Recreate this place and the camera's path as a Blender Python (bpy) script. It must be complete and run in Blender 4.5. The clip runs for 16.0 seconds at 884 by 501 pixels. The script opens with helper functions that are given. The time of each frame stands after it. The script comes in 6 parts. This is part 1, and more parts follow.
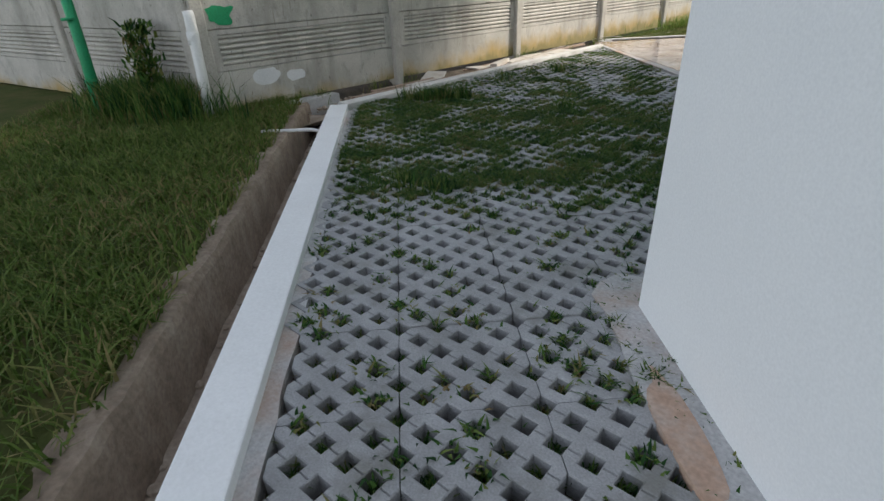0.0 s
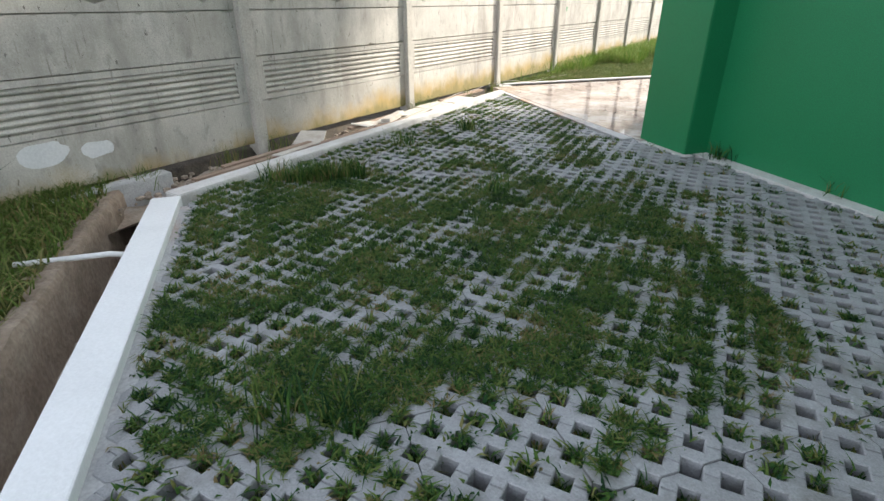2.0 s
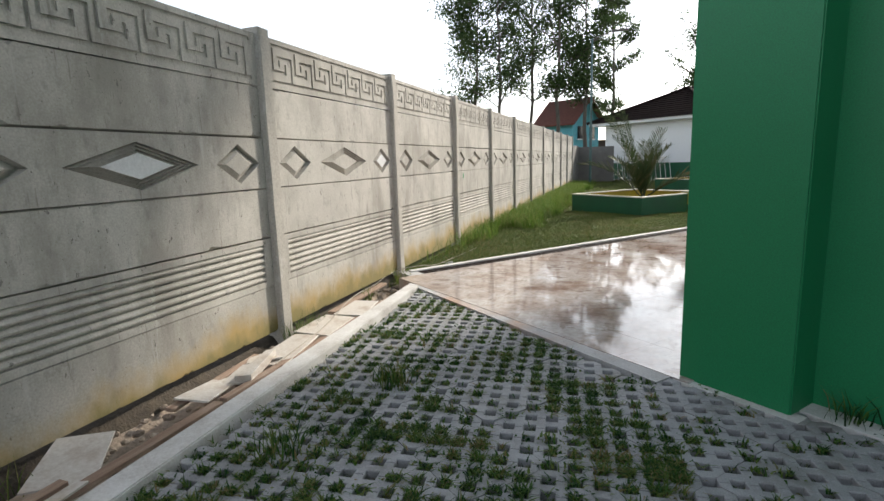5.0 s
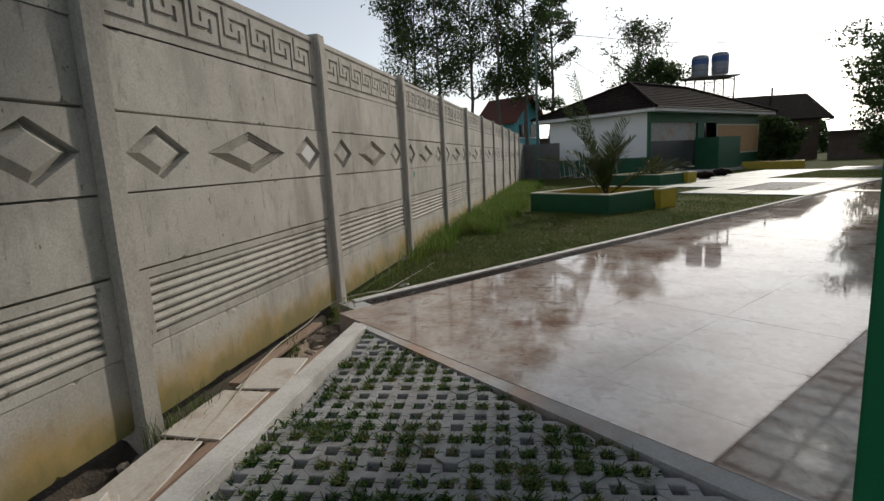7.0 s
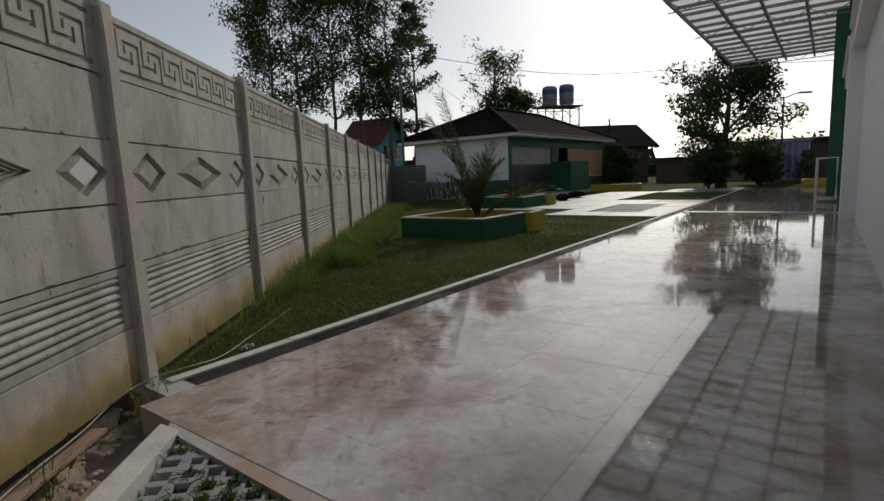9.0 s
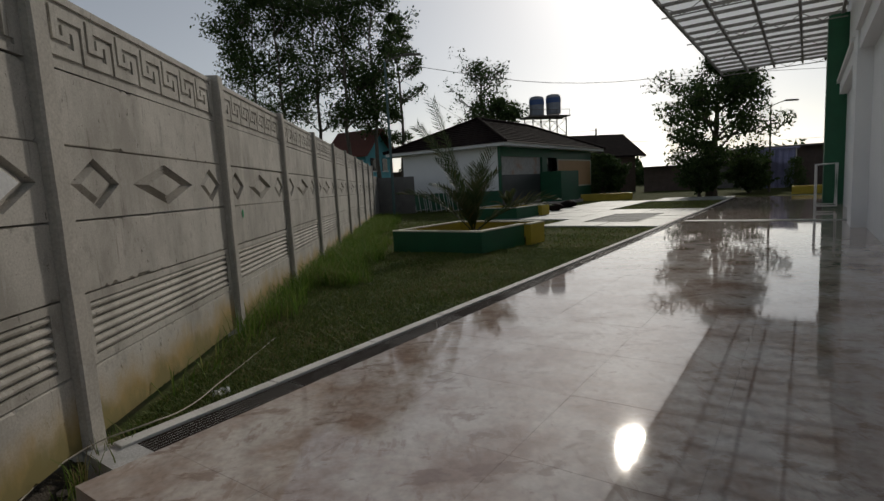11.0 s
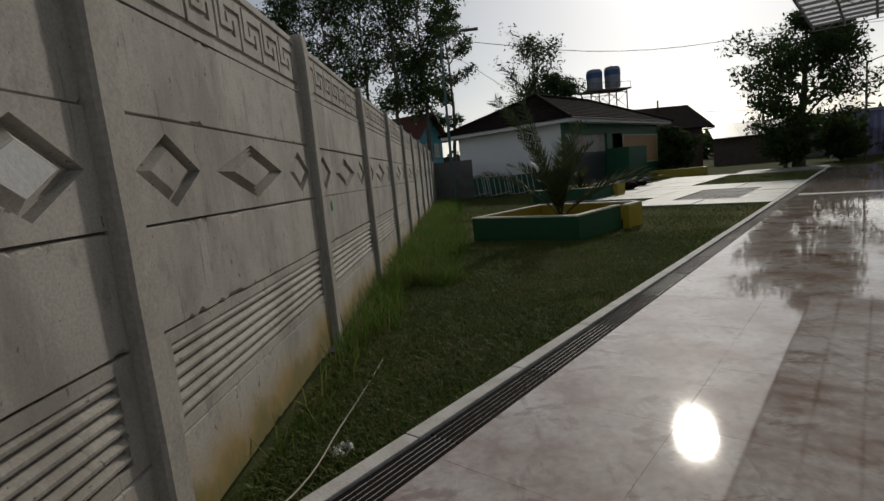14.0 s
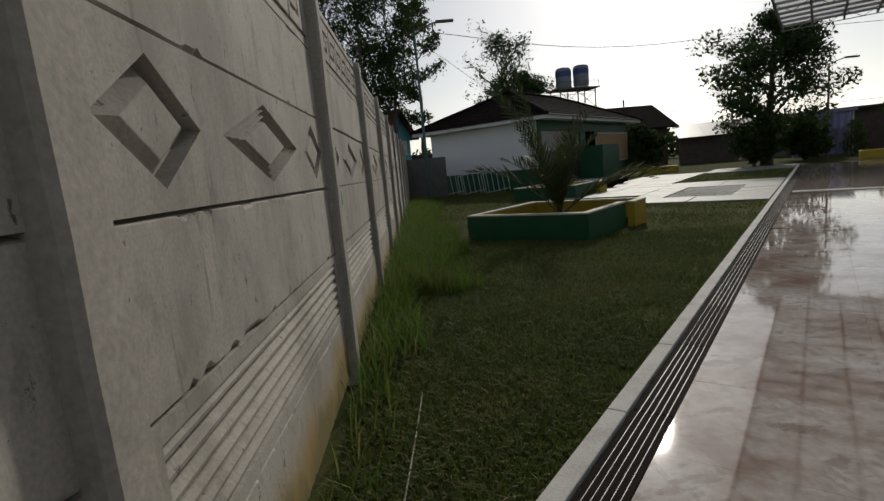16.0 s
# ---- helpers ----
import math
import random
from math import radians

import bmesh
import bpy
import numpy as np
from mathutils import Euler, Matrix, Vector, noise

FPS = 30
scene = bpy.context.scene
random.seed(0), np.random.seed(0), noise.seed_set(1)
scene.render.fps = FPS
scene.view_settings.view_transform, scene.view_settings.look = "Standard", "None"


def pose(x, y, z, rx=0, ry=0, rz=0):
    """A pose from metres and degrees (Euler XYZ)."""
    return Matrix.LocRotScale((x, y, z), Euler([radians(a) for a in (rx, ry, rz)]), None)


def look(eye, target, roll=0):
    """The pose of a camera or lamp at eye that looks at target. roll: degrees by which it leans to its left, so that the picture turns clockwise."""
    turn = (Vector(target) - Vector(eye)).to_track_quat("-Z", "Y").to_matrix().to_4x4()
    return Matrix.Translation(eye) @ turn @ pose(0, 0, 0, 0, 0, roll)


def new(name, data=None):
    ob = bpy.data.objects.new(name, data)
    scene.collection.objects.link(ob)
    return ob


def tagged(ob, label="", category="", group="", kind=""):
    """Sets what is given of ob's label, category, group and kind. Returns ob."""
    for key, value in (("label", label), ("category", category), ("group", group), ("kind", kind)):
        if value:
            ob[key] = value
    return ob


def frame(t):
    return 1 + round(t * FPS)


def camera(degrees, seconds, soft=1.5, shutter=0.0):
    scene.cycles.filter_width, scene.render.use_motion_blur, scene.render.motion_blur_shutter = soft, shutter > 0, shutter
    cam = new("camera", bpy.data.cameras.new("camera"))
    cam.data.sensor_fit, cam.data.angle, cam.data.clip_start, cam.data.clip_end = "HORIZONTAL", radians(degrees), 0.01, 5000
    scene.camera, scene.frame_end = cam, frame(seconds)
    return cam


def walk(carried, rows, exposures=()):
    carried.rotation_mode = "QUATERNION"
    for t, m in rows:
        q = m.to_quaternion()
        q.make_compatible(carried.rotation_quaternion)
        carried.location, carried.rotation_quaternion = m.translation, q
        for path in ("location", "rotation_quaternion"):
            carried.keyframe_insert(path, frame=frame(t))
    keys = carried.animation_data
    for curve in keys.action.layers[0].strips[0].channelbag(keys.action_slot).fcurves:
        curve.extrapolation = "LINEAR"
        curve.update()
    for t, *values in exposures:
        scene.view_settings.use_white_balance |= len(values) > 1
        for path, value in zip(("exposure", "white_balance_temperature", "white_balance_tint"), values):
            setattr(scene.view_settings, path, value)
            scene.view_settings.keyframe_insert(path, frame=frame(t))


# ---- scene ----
cam = camera(80.6, 16.0)
PATH = [
    (0, (5.643, -9.519, 1.270), (4.338, -8.337, 0.321), -2.2),
    (0.5, (5.243, -9.253, 1.280), (3.976, -8.025, 0.337), -1.9),
    (1, (4.919, -8.884, 1.295), (3.695, -7.599, 0.373), -2.0),
    (1.5, (4.638, -8.585, 1.282), (3.498, -7.215, 0.375), -0.4),
    (2, (4.307, -8.301, 1.288), (3.303, -6.804, 0.421), -0.1),
    (2.5, (3.993, -7.954, 1.298), (3.031, -6.449, 0.398), -1.3),
    (3, (3.720, -7.623, 1.308), (2.788, -6.126, 0.363), -1.6),
    (3.5, (3.474, -7.257, 1.325), (2.684, -5.650, 0.435), -1.1),
    (4, (3.257, -6.908, 1.399), (2.547, -5.151, 0.757), -1.1),
    (4.1, (3.203, -6.820, 1.403), (2.489, -5.048, 0.809), -1.2),
    (4.5, (2.956, -6.553, 1.404), (2.267, -4.720, 0.998), -0.7),
    (4.7, (2.852, -6.415, 1.397), (2.162, -4.569, 1.053), -1.2),
    (6.8, (2.091, -4.804, 1.301), (1.614, -2.892, 0.958), -3.0),
    (7, (2.070, -4.690, 1.289), (1.615, -2.772, 0.951), -2.9),
    (7.5, (1.933, -4.361, 1.284), (1.661, -2.401, 0.990), -3.1),
    (8, (1.909, -4.020, 1.302), (1.804, -2.042, 1.024), -3.0),
    (8.5, (1.912, -3.773, 1.305), (1.911, -1.793, 1.023), -2.4),
    (10.8, (1.831, -3.023, 1.279), (1.935, -1.042, 1.022), -2.8),
    (11, (1.757, -2.925, 1.285), (1.858, -0.942, 1.044), -3.1),
    (11.5, (1.664, -2.702, 1.256), (1.773, -0.721, 1.003), -3.5),
    (12, (1.578, -2.419, 1.277), (1.652, -0.436, 1.026), -3.8),
    (12.5, (1.410, -2.233, 1.271), (1.521, -0.252, 1.016), -3.2),
    (13, (1.239, -2.151, 1.283), (1.386, -0.173, 1.024), -4.1),
    (13.5, (1.159, -2.036, 1.276), (1.211, -0.058, 0.984), -4.7),
    (14, (1.075, -1.852, 1.289), (0.991, 0.126, 1.005), -5.6),
    (14.5, (0.890, -1.704, 1.279), (0.561, 0.247, 0.987), -5.3),
    (15, (0.662, -1.551, 1.287), (0.215, 0.382, 1.036), -5.7),
    (15.5, (0.575, -1.213, 1.251), (0.393, 0.761, 0.981), -5.8),
    (16, (0.506, -0.979, 1.248), (0.565, 0.998, 0.948), -5.4),
]

# exposure follows the clip's own automatic metering
EXPOSE = [(0.0, 1.1), (0.5, 1.2), (1.5, 1.62), (3.0, 2.12), (3.5, 2.1), (4.2, 1.65), (4.7, 1.25), (7.0, -0.2), (8.5, -0.7), (11.0, -1.0), (14.0, -1.05), (16.0, -0.9)]
walk(cam, [(t, look(eye, target, roll)) for t, eye, target, roll in PATH], EXPOSE)

# ---- world, sun ----
SUN_DIR = Vector((0.352, 0.818, 0.458)).normalized()
world = bpy.data.worlds.new("sky")
scene.world = world
world.use_nodes = True
wn = world.node_tree.nodes
sky = wn.new("ShaderNodeTexSky")
sky.sky_type = "NISHITA"
sky.sun_disc = False
sky.sun_elevation = math.asin(SUN_DIR.z)
sky.sun_rotation = math.atan2(SUN_DIR.x, SUN_DIR.y)
sky.air_density, sky.dust_density, sky.ozone_density = 1.0, 0.8, 1.0
wn["Background"].inputs[1].default_value = 0.135
haze = wn.new("ShaderNodeHueSaturation")
haze.inputs["Saturation"].default_value = 0.42
world.node_tree.links.new(sky.outputs[0], haze.inputs["Color"])
world.node_tree.links.new(haze.outputs[0], wn["Background"].inputs[0])
sun_data = bpy.data.lights.new("sun", "SUN")
sun_data.energy, sun_data.angle, sun_data.color = 2.8, radians(3.2), (1.0, 0.93, 0.82)
sun = new("sun", sun_data)
sun.matrix_world = look(SUN_DIR * 60, (0, 0, 0))


# ---- materials ----
def material(name, colors, scale=4.0, rough=0.7, bump=0.2, fine=60.0, metal=0.0, spread=0.25, spec=0.5, coords="Object", stretch=(1, 1, 1),
             rough_var=0.1, piece=0.0, island=0.0):
    """Two or three colours mixed by broad noise, fine grain on top, relief from both; piece and island vary it from one piece to the next."""
    m = bpy.data.materials.new(name)
    m.use_nodes = True
    n, l = m.node_tree.nodes, m.node_tree.links
    b = n["Principled BSDF"]
    b.inputs["Metallic"].default_value = metal
    b.inputs["Specular IOR Level"].default_value = spec
    if coords == "World":
        src = n.new("ShaderNodeNewGeometry").outputs["Position"]
    else:
        src = n.new("ShaderNodeTexCoord").outputs[coords]
    mp = n.new("ShaderNodeMapping")
    mp.inputs["Scale"].default_value = stretch
    l.new(src, mp.inputs[0])
    broad = n.new("ShaderNodeTexNoise")
    broad.inputs["Scale"].default_value, broad.inputs["Detail"].default_value, broad.inputs["Roughness"].default_value = scale, 6, 0.62
    grain = n.new("ShaderNodeTexNoise")
    grain.inputs["Scale"].default_value, grain.inputs["Detail"].default_value = fine, 4
    l.new(mp.outputs[0], broad.inputs[0])
    l.new(mp.outputs[0], grain.inputs[0])
    ramp = n.new("ShaderNodeValToRGB")
    e = ramp.color_ramp.elements
    lo, hi = 0.5 - spread, 0.5 + spread
    e[0].position, e[1].position = lo, hi
    e[0].color, e[1].color = (*colors[0], 1), (*colors[-1], 1)
    for i, c in enumerate(colors[1:-1]):
        k = e.new(lo + (hi - lo) * (i + 1) / (len(colors) - 1))
        k.color = (*c, 1)
    fac = broad.outputs[0]
    if piece or island:
        rnd = n.new("ShaderNodeObjectInfo").outputs["Random"] if piece else n.new("ShaderNodeNewGeometry").outputs["Random Per Island"]
        ma = n.new("ShaderNodeMath")
        ma.operation = "MULTIPLY_ADD"
        l.new(rnd, ma.inputs[0])
        ma.inputs[1].default_value = piece or island
        l.new(broad.outputs[0], ma.inputs[2])
        sb = n.new("ShaderNodeMath")
        sb.operation = "SUBTRACT"
        l.new(ma.outputs[0], sb.inputs[0])
        sb.inputs[1].default_value = (piece or island) / 2
        fac = sb.outputs[0]
    l.new(fac, ramp.inputs[0])
    mix = n.new("ShaderNodeMix")
    mix.data_type, mix.blend_type = "RGBA", "OVERLAY"
    mix.inputs[0].default_value = 0.35
    l.new(ramp.outputs[0], mix.inputs[6])
    l.new(grain.outputs[0], mix.inputs[7])
    l.new(mix.outputs[2], b.inputs["Base Color"])
    mr = n.new("ShaderNodeMapRange")
    mr.inputs[3].default_value, mr.inputs[4].default_value = max(0.02, rough - rough_var), min(1, rough + rough_var)
    l.new(broad.outputs[0], mr.inputs[0])
    l.new(mr.outputs[0], b.inputs["Roughness"])
    if bump:
        add = n.new("ShaderNodeMath")
        add.operation = "MULTIPLY_ADD"
        l.new(broad.outputs[0], add.inputs[0])
        add.inputs[1].default_value = 1.5
        l.new(grain.outputs[0], add.inputs[2])
        bp = n.new("ShaderNodeBump")
        bp.inputs["Strength"].default_value, bp.inputs["Distance"].default_value = bump, 0.01
        l.new(add.outputs[0], bp.inputs["Height"])
        l.new(bp.outputs[0], b.inputs["Normal"])
    m["mix"] = mix.name
    return m


def stain(m, color, scale, cut, stretch=(1, 1, 1), z_low=None, z_high=None, amount=0.8, soft=0.08, y_from=None):
    """Lay a stain with an outline of its own over a material; z bounds keep it to a band of the wall that got wet."""
    n, l = m.node_tree.nodes, m.node_tree.links
    b = n["Principled BSDF"]
    old = b.inputs["Base Color"].links[0].from_socket
    pos = n.new("ShaderNodeNewGeometry").outputs["Position"]
    mp = n.new("ShaderNodeMapping")
    mp.inputs["Scale"].default_value = stretch
    mp.inputs["Location"].default_value = (cut * 7, scale, 3)
    l.new(pos, mp.inputs[0])
    t = n.new("ShaderNodeTexNoise")
    t.inputs["Scale"].default_value, t.inputs["Detail"].default_value, t.inputs["Roughness"].default_value = scale, 7, 0.65
    l.new(mp.outputs[0], t.inputs[0])
    f = t.outputs[0]
    if z_low is not None:
        sp = n.new("ShaderNodeSeparateXYZ")
        l.new(pos, sp.inputs[0])
        zr = n.new("ShaderNodeMapRange")
        zr.inputs[1].default_value, zr.inputs[2].default_value = z_low, z_high
        zr.inputs[3].default_value, zr.inputs[4].default_value = 0.35, -0.35
        l.new(sp.outputs[2], zr.inputs[0])
        ad = n.new("ShaderNodeMath")
        ad.operation = "ADD"
        l.new(f, ad.inputs[0])
        l.new(zr.outputs[0], ad.inputs[1])
        f = ad.outputs[0]
    if y_from is not None:
        sy = n.new("ShaderNodeSeparateXYZ")
        l.new(pos, sy.inputs[0])
        yr = n.new("ShaderNodeMapRange")
        yr.inputs[1].default_value, yr.inputs[2].default_value = y_from
        yr.inputs[3].default_value, yr.inputs[4].default_value = -0.25, 0.0
        l.new(sy.outputs[1], yr.inputs[0])
        ay = n.new("ShaderNodeMath")
        ay.operation = "ADD"
        l.new(f, ay.inputs[0])
        l.new(yr.outputs[0], ay.inputs[1])
        f = ay.outputs[0]
    mr = n.new("ShaderNodeMapRange")
    mr.inputs[1].default_value, mr.inputs[2].default_value = cut - soft, cut + soft
    mr.inputs[4].default_value = amount
    l.new(f, mr.inputs[0])
    mix = n.new("ShaderNodeMix")
    mix.data_type = "RGBA"
    l.new(mr.outputs[0], mix.inputs[0])
    l.new(old, mix.inputs[6])
    mix.inputs[7].default_value = (*color, 1)
    l.new(mix.outputs[2], b.inputs["Base Color"])
    return m


CONCRETE = material("precast_concrete", [(0.39, 0.365, 0.325), (0.48, 0.45, 0.405), (0.54, 0.51, 0.46)], 1.6, 0.85, 0.06, 90, coords="World", piece=0.22)
stain(CONCRETE, (0.23, 0.21, 0.18), 2.4, 0.57, (1, 1, 0.35), amount=0.6)
stain(CONCRETE, (0.20, 0.185, 0.16), 9, 0.61, (1, 1.3, 0.7), amount=0.4, soft=0.05)
stain(CONCRETE, (0.56, 0.55, 0.52), 5, 0.66, (1, 2.2, 0.22), amount=0.5, soft=0.03)
stain(CONCRETE, (0.09, 0.08, 0.07), 24, 0.665, (1, 1, 0.5), amount=0.8, soft=0.012)
stain(CONCRETE, (0.29, 0.27, 0.235), 2.1, 0.56, amount=0.45, soft=0.10)
stain(CONCRETE, (0.17, 0.15, 0.125), 14, 0.655, (1, 2.4, 0.16), amount=0.6, soft=0.03)
stain(CONCRETE, (0.10, 0.09, 0.075), 55, 0.675, amount=0.8, soft=0.012)
stain(CONCRETE, (0.40, 0.27, 0.085), 1.3, 0.53, (1, 1, 0.6), -0.02, 0.55, 0.9, 0.14, (-5.5, -1.5))
stain(CONCRETE, (0.19, 0.17, 0.06), 3.2, 0.63, (1, 1, 0.6), 0.0, 0.45, 0.75, 0.10, (-5.5, -1.5))
POSTMAT = material("post_concrete", [(0.32, 0.30, 0.27), (0.42, 0.39, 0.345), (0.48, 0.45, 0.40)], 3.0, 0.9, 0.13, 60, coords="World", piece=0.1)
stain(POSTMAT, (0.60, 0.58, 0.54), 6, 0.64, (1, 1, 0.5), amount=0.6, soft=0.04)
WHITE = material("white_wall_paint", [(0.74, 0.75, 0.76), (0.80, 0.80, 0.80)], 0.7, 0.75, 0.06, 120)
KERBWHITE = material("white_kerb_paint", [(0.72, 0.72, 0.71), (0.80, 0.80, 0.79)], 3, 0.7, 0.12, 80, coords="World")
KERBWORN = material("worn_white_kerb", [(0.46, 0.43, 0.40), (0.62, 0.60, 0.57), (0.72, 0.71, 0.69)], 4, 0.8, 0.25, 70, coords="World")
GREEN = material("green_wall_paint", [(0.005, 0.155, 0.056), (0.008, 0.185, 0.07)], 0.8, 0.5, 0.06, 150, spread=0.3)
DKGREEN = material("dark_green_paint", [(0.008, 0.075, 0.035), (0.012, 0.11, 0.05)], 2, 0.55, 0.1, 90)
YELLOW = material("yellow_paint", [(0.40, 0.30, 0.025), (0.50, 0.38, 0.04)], 3, 0.6, 0.1, 90)
CREAM = material("cream_coping", [(0.55, 0.52, 0.40), (0.70, 0.68, 0.58)], 4, 0.75, 0.15, 70)
CEMENT = material("cement_fill", [(0.34, 0.335, 0.33), (0.44, 0.435, 0.43), (0.52, 0.515, 0.51)], 5, 0.85, 0.35, 80, coords="World")
stain(CEMENT, (0.42, 0.24, 0.14), 1.1, 0.60, amount=0.7)
BLOCK = material("grass_block_concrete", [(0.25, 0.25, 0.25), (0.325, 0.325, 0.328), (0.385, 0.385, 0.39)], 6, 0.88, 0.45, 140, coords="World", piece=0.18)
stain(BLOCK, (0.16, 0.155, 0.13), 4.5, 0.60, amount=0.6)
SOIL = material("dark_soil", [(0.035, 0.028, 0.02), (0.07, 0.055, 0.04), (0.10, 0.08, 0.055)], 9, 0.95, 0.8, 60, coords="World")
LAWNSOIL = material("lawn_soil", [(0.05, 0.07, 0.02), (0.075, 0.085, 0.03), (0.12, 0.10, 0.05)], 3, 1.0, 0.5, 60, coords="World", spec=0.03)
MUD = material("drain_wall", [(0.16, 0.12, 0.085), (0.25, 0.19, 0.14), (0.33, 0.27, 0.21)], 5, 0.9, 0.7, 40, coords="World")
RUBBLE = material("rubble_earth", [(0.20, 0.15, 0.115), (0.33, 0.265, 0.205), (0.46, 0.39, 0.32)], 7, 0.95, 0.8, 50, coords="World")
TILEMAT = material("polished_marble_tile", [(0.30, 0.215, 0.175), (0.40, 0.325, 0.285), (0.48, 0.42, 0.385), (0.55, 0.505, 0.475)], 1.7, 0.045, 0.0, 25, coords="World",
                   rough_var=0.015, spread=0.13, spec=0.85, piece=0.05)
stain(TILEMAT, (0.19, 0.115, 0.085), 3.5, 0.60, (1, 1.8, 1), amount=0.6, soft=0.03)
stain(TILEMAT, (0.24, 0.16, 0.125), 7, 0.60, (1.6, 0.5, 1), amount=0.5, soft=0.04)
OFFCUT = material("offcut_tile", [(0.55, 0.50, 0.44), (0.66, 0.62, 0.57)], 6, 0.5, 0.1, 60, piece=0.5, spread=0.4)
stain(OFFCUT, (0.36, 0.26, 0.18), 5, 0.58, amount=0.6)
WOOD = material("weathered_plank", [(0.20, 0.12, 0.08), (0.31, 0.21, 0.15), (0.42, 0.33, 0.26)], 4, 0.8, 0.3, 60, stretch=(1, 8, 8))
GRATE = material("dark_grate", [(0.010, 0.007, 0.006), (0.024, 0.016, 0.014)], 8, 0.85, 0.15, 60, spec=0.06)
TANKSTEEL = material("blue_grey_tank_steel", [(0.16, 0.175, 0.21), (0.27, 0.29, 0.33)], 3, 0.5, 0.05, 60, metal=0.3)
CANOPYSTEEL = material("grey_canopy_steel", [(0.20, 0.19, 0.18), (0.30, 0.285, 0.27)], 6, 0.55, 0.08, 80)
STEEL = material("painted_steel", [(0.55, 0.55, 0.54), (0.68, 0.68, 0.67)], 6, 0.45, 0.08, 80)
DARKSTEEL = material("dark_steel", [(0.10, 0.09, 0.085), (0.17, 0.155, 0.145)], 6, 0.5, 0.08, 80, metal=0.4)
ALU = material("stainless_steel", [(0.50, 0.51, 0.52), (0.62, 0.63, 0.64)], 3, 0.3, 0.05, 60, metal=0.9)
BLUE = material("blue_band", [(0.03, 0.07, 0.20), (0.05, 0.10, 0.28)], 3, 0.5, 0.05, 60)
ROOF = material("dark_roof_tile", [(0.010, 0.007, 0.007), (0.016, 0.011, 0.010), (0.025, 0.017, 0.015)], 3, 0.95, 0.4, 40, coords="World", piece=0.2, spec=0.04)
LAMPTEAL = material("grey_teal_paint", [(0.05, 0.11, 0.11), (0.09, 0.15, 0.15)], 4, 0.6, 0.1, 60)
REDROOF = material("red_brown_roof", [(0.13, 0.045, 0.035), (0.20, 0.075, 0.055)], 3, 0.8, 0.3, 40)
TINROOF = material("grey_sheet_roof", [(0.13, 0.135, 0.14), (0.20, 0.205, 0.21)], 2, 0.5, 0.15, 40)
MUDSTAIN = material("rust_stain", [(0.36, 0.22, 0.15), (0.45, 0.31, 0.23), (0.46, 0.40, 0.36)], 6, 0.9, 0.2, 60, coords="World")
TEAL = material("teal_house_paint", [(0.09, 0.35, 0.42), (0.13, 0.45, 0.52)], 2, 0.7, 0.1, 60)
DARKWALL = material("dark_shed_wall", [(0.08, 0.06, 0.05), (0.15, 0.11, 0.09)], 2, 0.9, 0.3, 40)
SLATE = material("dark_slate_tile", [(0.045, 0.05, 0.052), (0.075, 0.08, 0.082)], 3, 0.4, 0.1, 60)
GREYWALL = material("grey_boundary_wall", [(0.12, 0.115, 0.105), (0.20, 0.19, 0.175)], 2, 0.9, 0.3, 40)
BOARD = material("orange_board", [(0.46, 0.27, 0.13), (0.56, 0.36, 0.19)], 3, 0.7, 0.1, 60)
FABRIC = material("lilac_drape", [(0.20, 0.22, 0.42), (0.32, 0.33, 0.55)], 2, 0.9, 0.2, 60)
DOORWOOD = material("brown_door", [(0.14, 0.075, 0.045), (0.22, 0.13, 0.08)], 3, 0.5, 0.15, 60, stretch=(6, 6, 1))
PATHWHITE = material("pale_path_concrete", [(0.21, 0.235, 0.215), (0.31, 0.335, 0.315)], 2.5, 0.6, 0.2, 60, coords="World")
PATHGREY = material("grey_pebble_path", [(0.22, 0.22, 0.21), (0.36, 0.36, 0.35)], 14, 0.8, 0.6, 70, coords="World")
PVC = material("white_pvc", [(0.66, 0.65, 0.62), (0.76, 0.75, 0.73)], 5, 0.5, 0.1, 60)
HOSE = material("pale_hose", [(0.36, 0.31, 0.25), (0.46, 0.41, 0.34)], 9, 0.6, 0.1, 60)
PAINTGREEN = material("green_paint_smear", [(0.01, 0.26, 0.10), (0.015, 0.32, 0.13)], 5, 0.6, 0.1, 60)
BARK = material("bark", [(0.05, 0.042, 0.034), (0.10, 0.085, 0.07), (0.15, 0.13, 0.11)], 5, 0.95, 0.7, 30, stretch=(1, 1, 0.25))
PLASTER = material("pale_patch", [(0.60, 0.60, 0.60), (0.72, 0.72, 0.72)], 5, 0.8, 0.2, 60)
# window glass, and near-black colour for the shade inside a doorway
GLASS_AND_SHADE = material("dark_glass_and_doorway_shade", [(0.012, 0.014, 0.018), (0.02, 0.022, 0.028)], 2, 0.12, 0.0, 60)


def leafmat(name, colors, trans=0.35, scale=0.6, island=0.75, spread=0.40, spec=0.12):
    m = material(name, colors, scale, 0.6, 0.0, 40, coords="World", island=island, spread=spread, spec=spec)
    n, l = m.node_tree.nodes, m.node_tree.links
    b = n["Principled BSDF"]
    tr = n.new("ShaderNodeBsdfTranslucent")
    l.new(b.inputs["Base Color"].links[0].from_socket, tr.inputs[0])
    mx = n.new("ShaderNodeMixShader")
    mx.inputs[0].default_value = trans
    l.new(b.outputs[0], mx.inputs[1])
    l.new(tr.outputs[0], mx.inputs[2])
    l.new(mx.outputs[0], n["Material Output"].inputs[0])
    return m


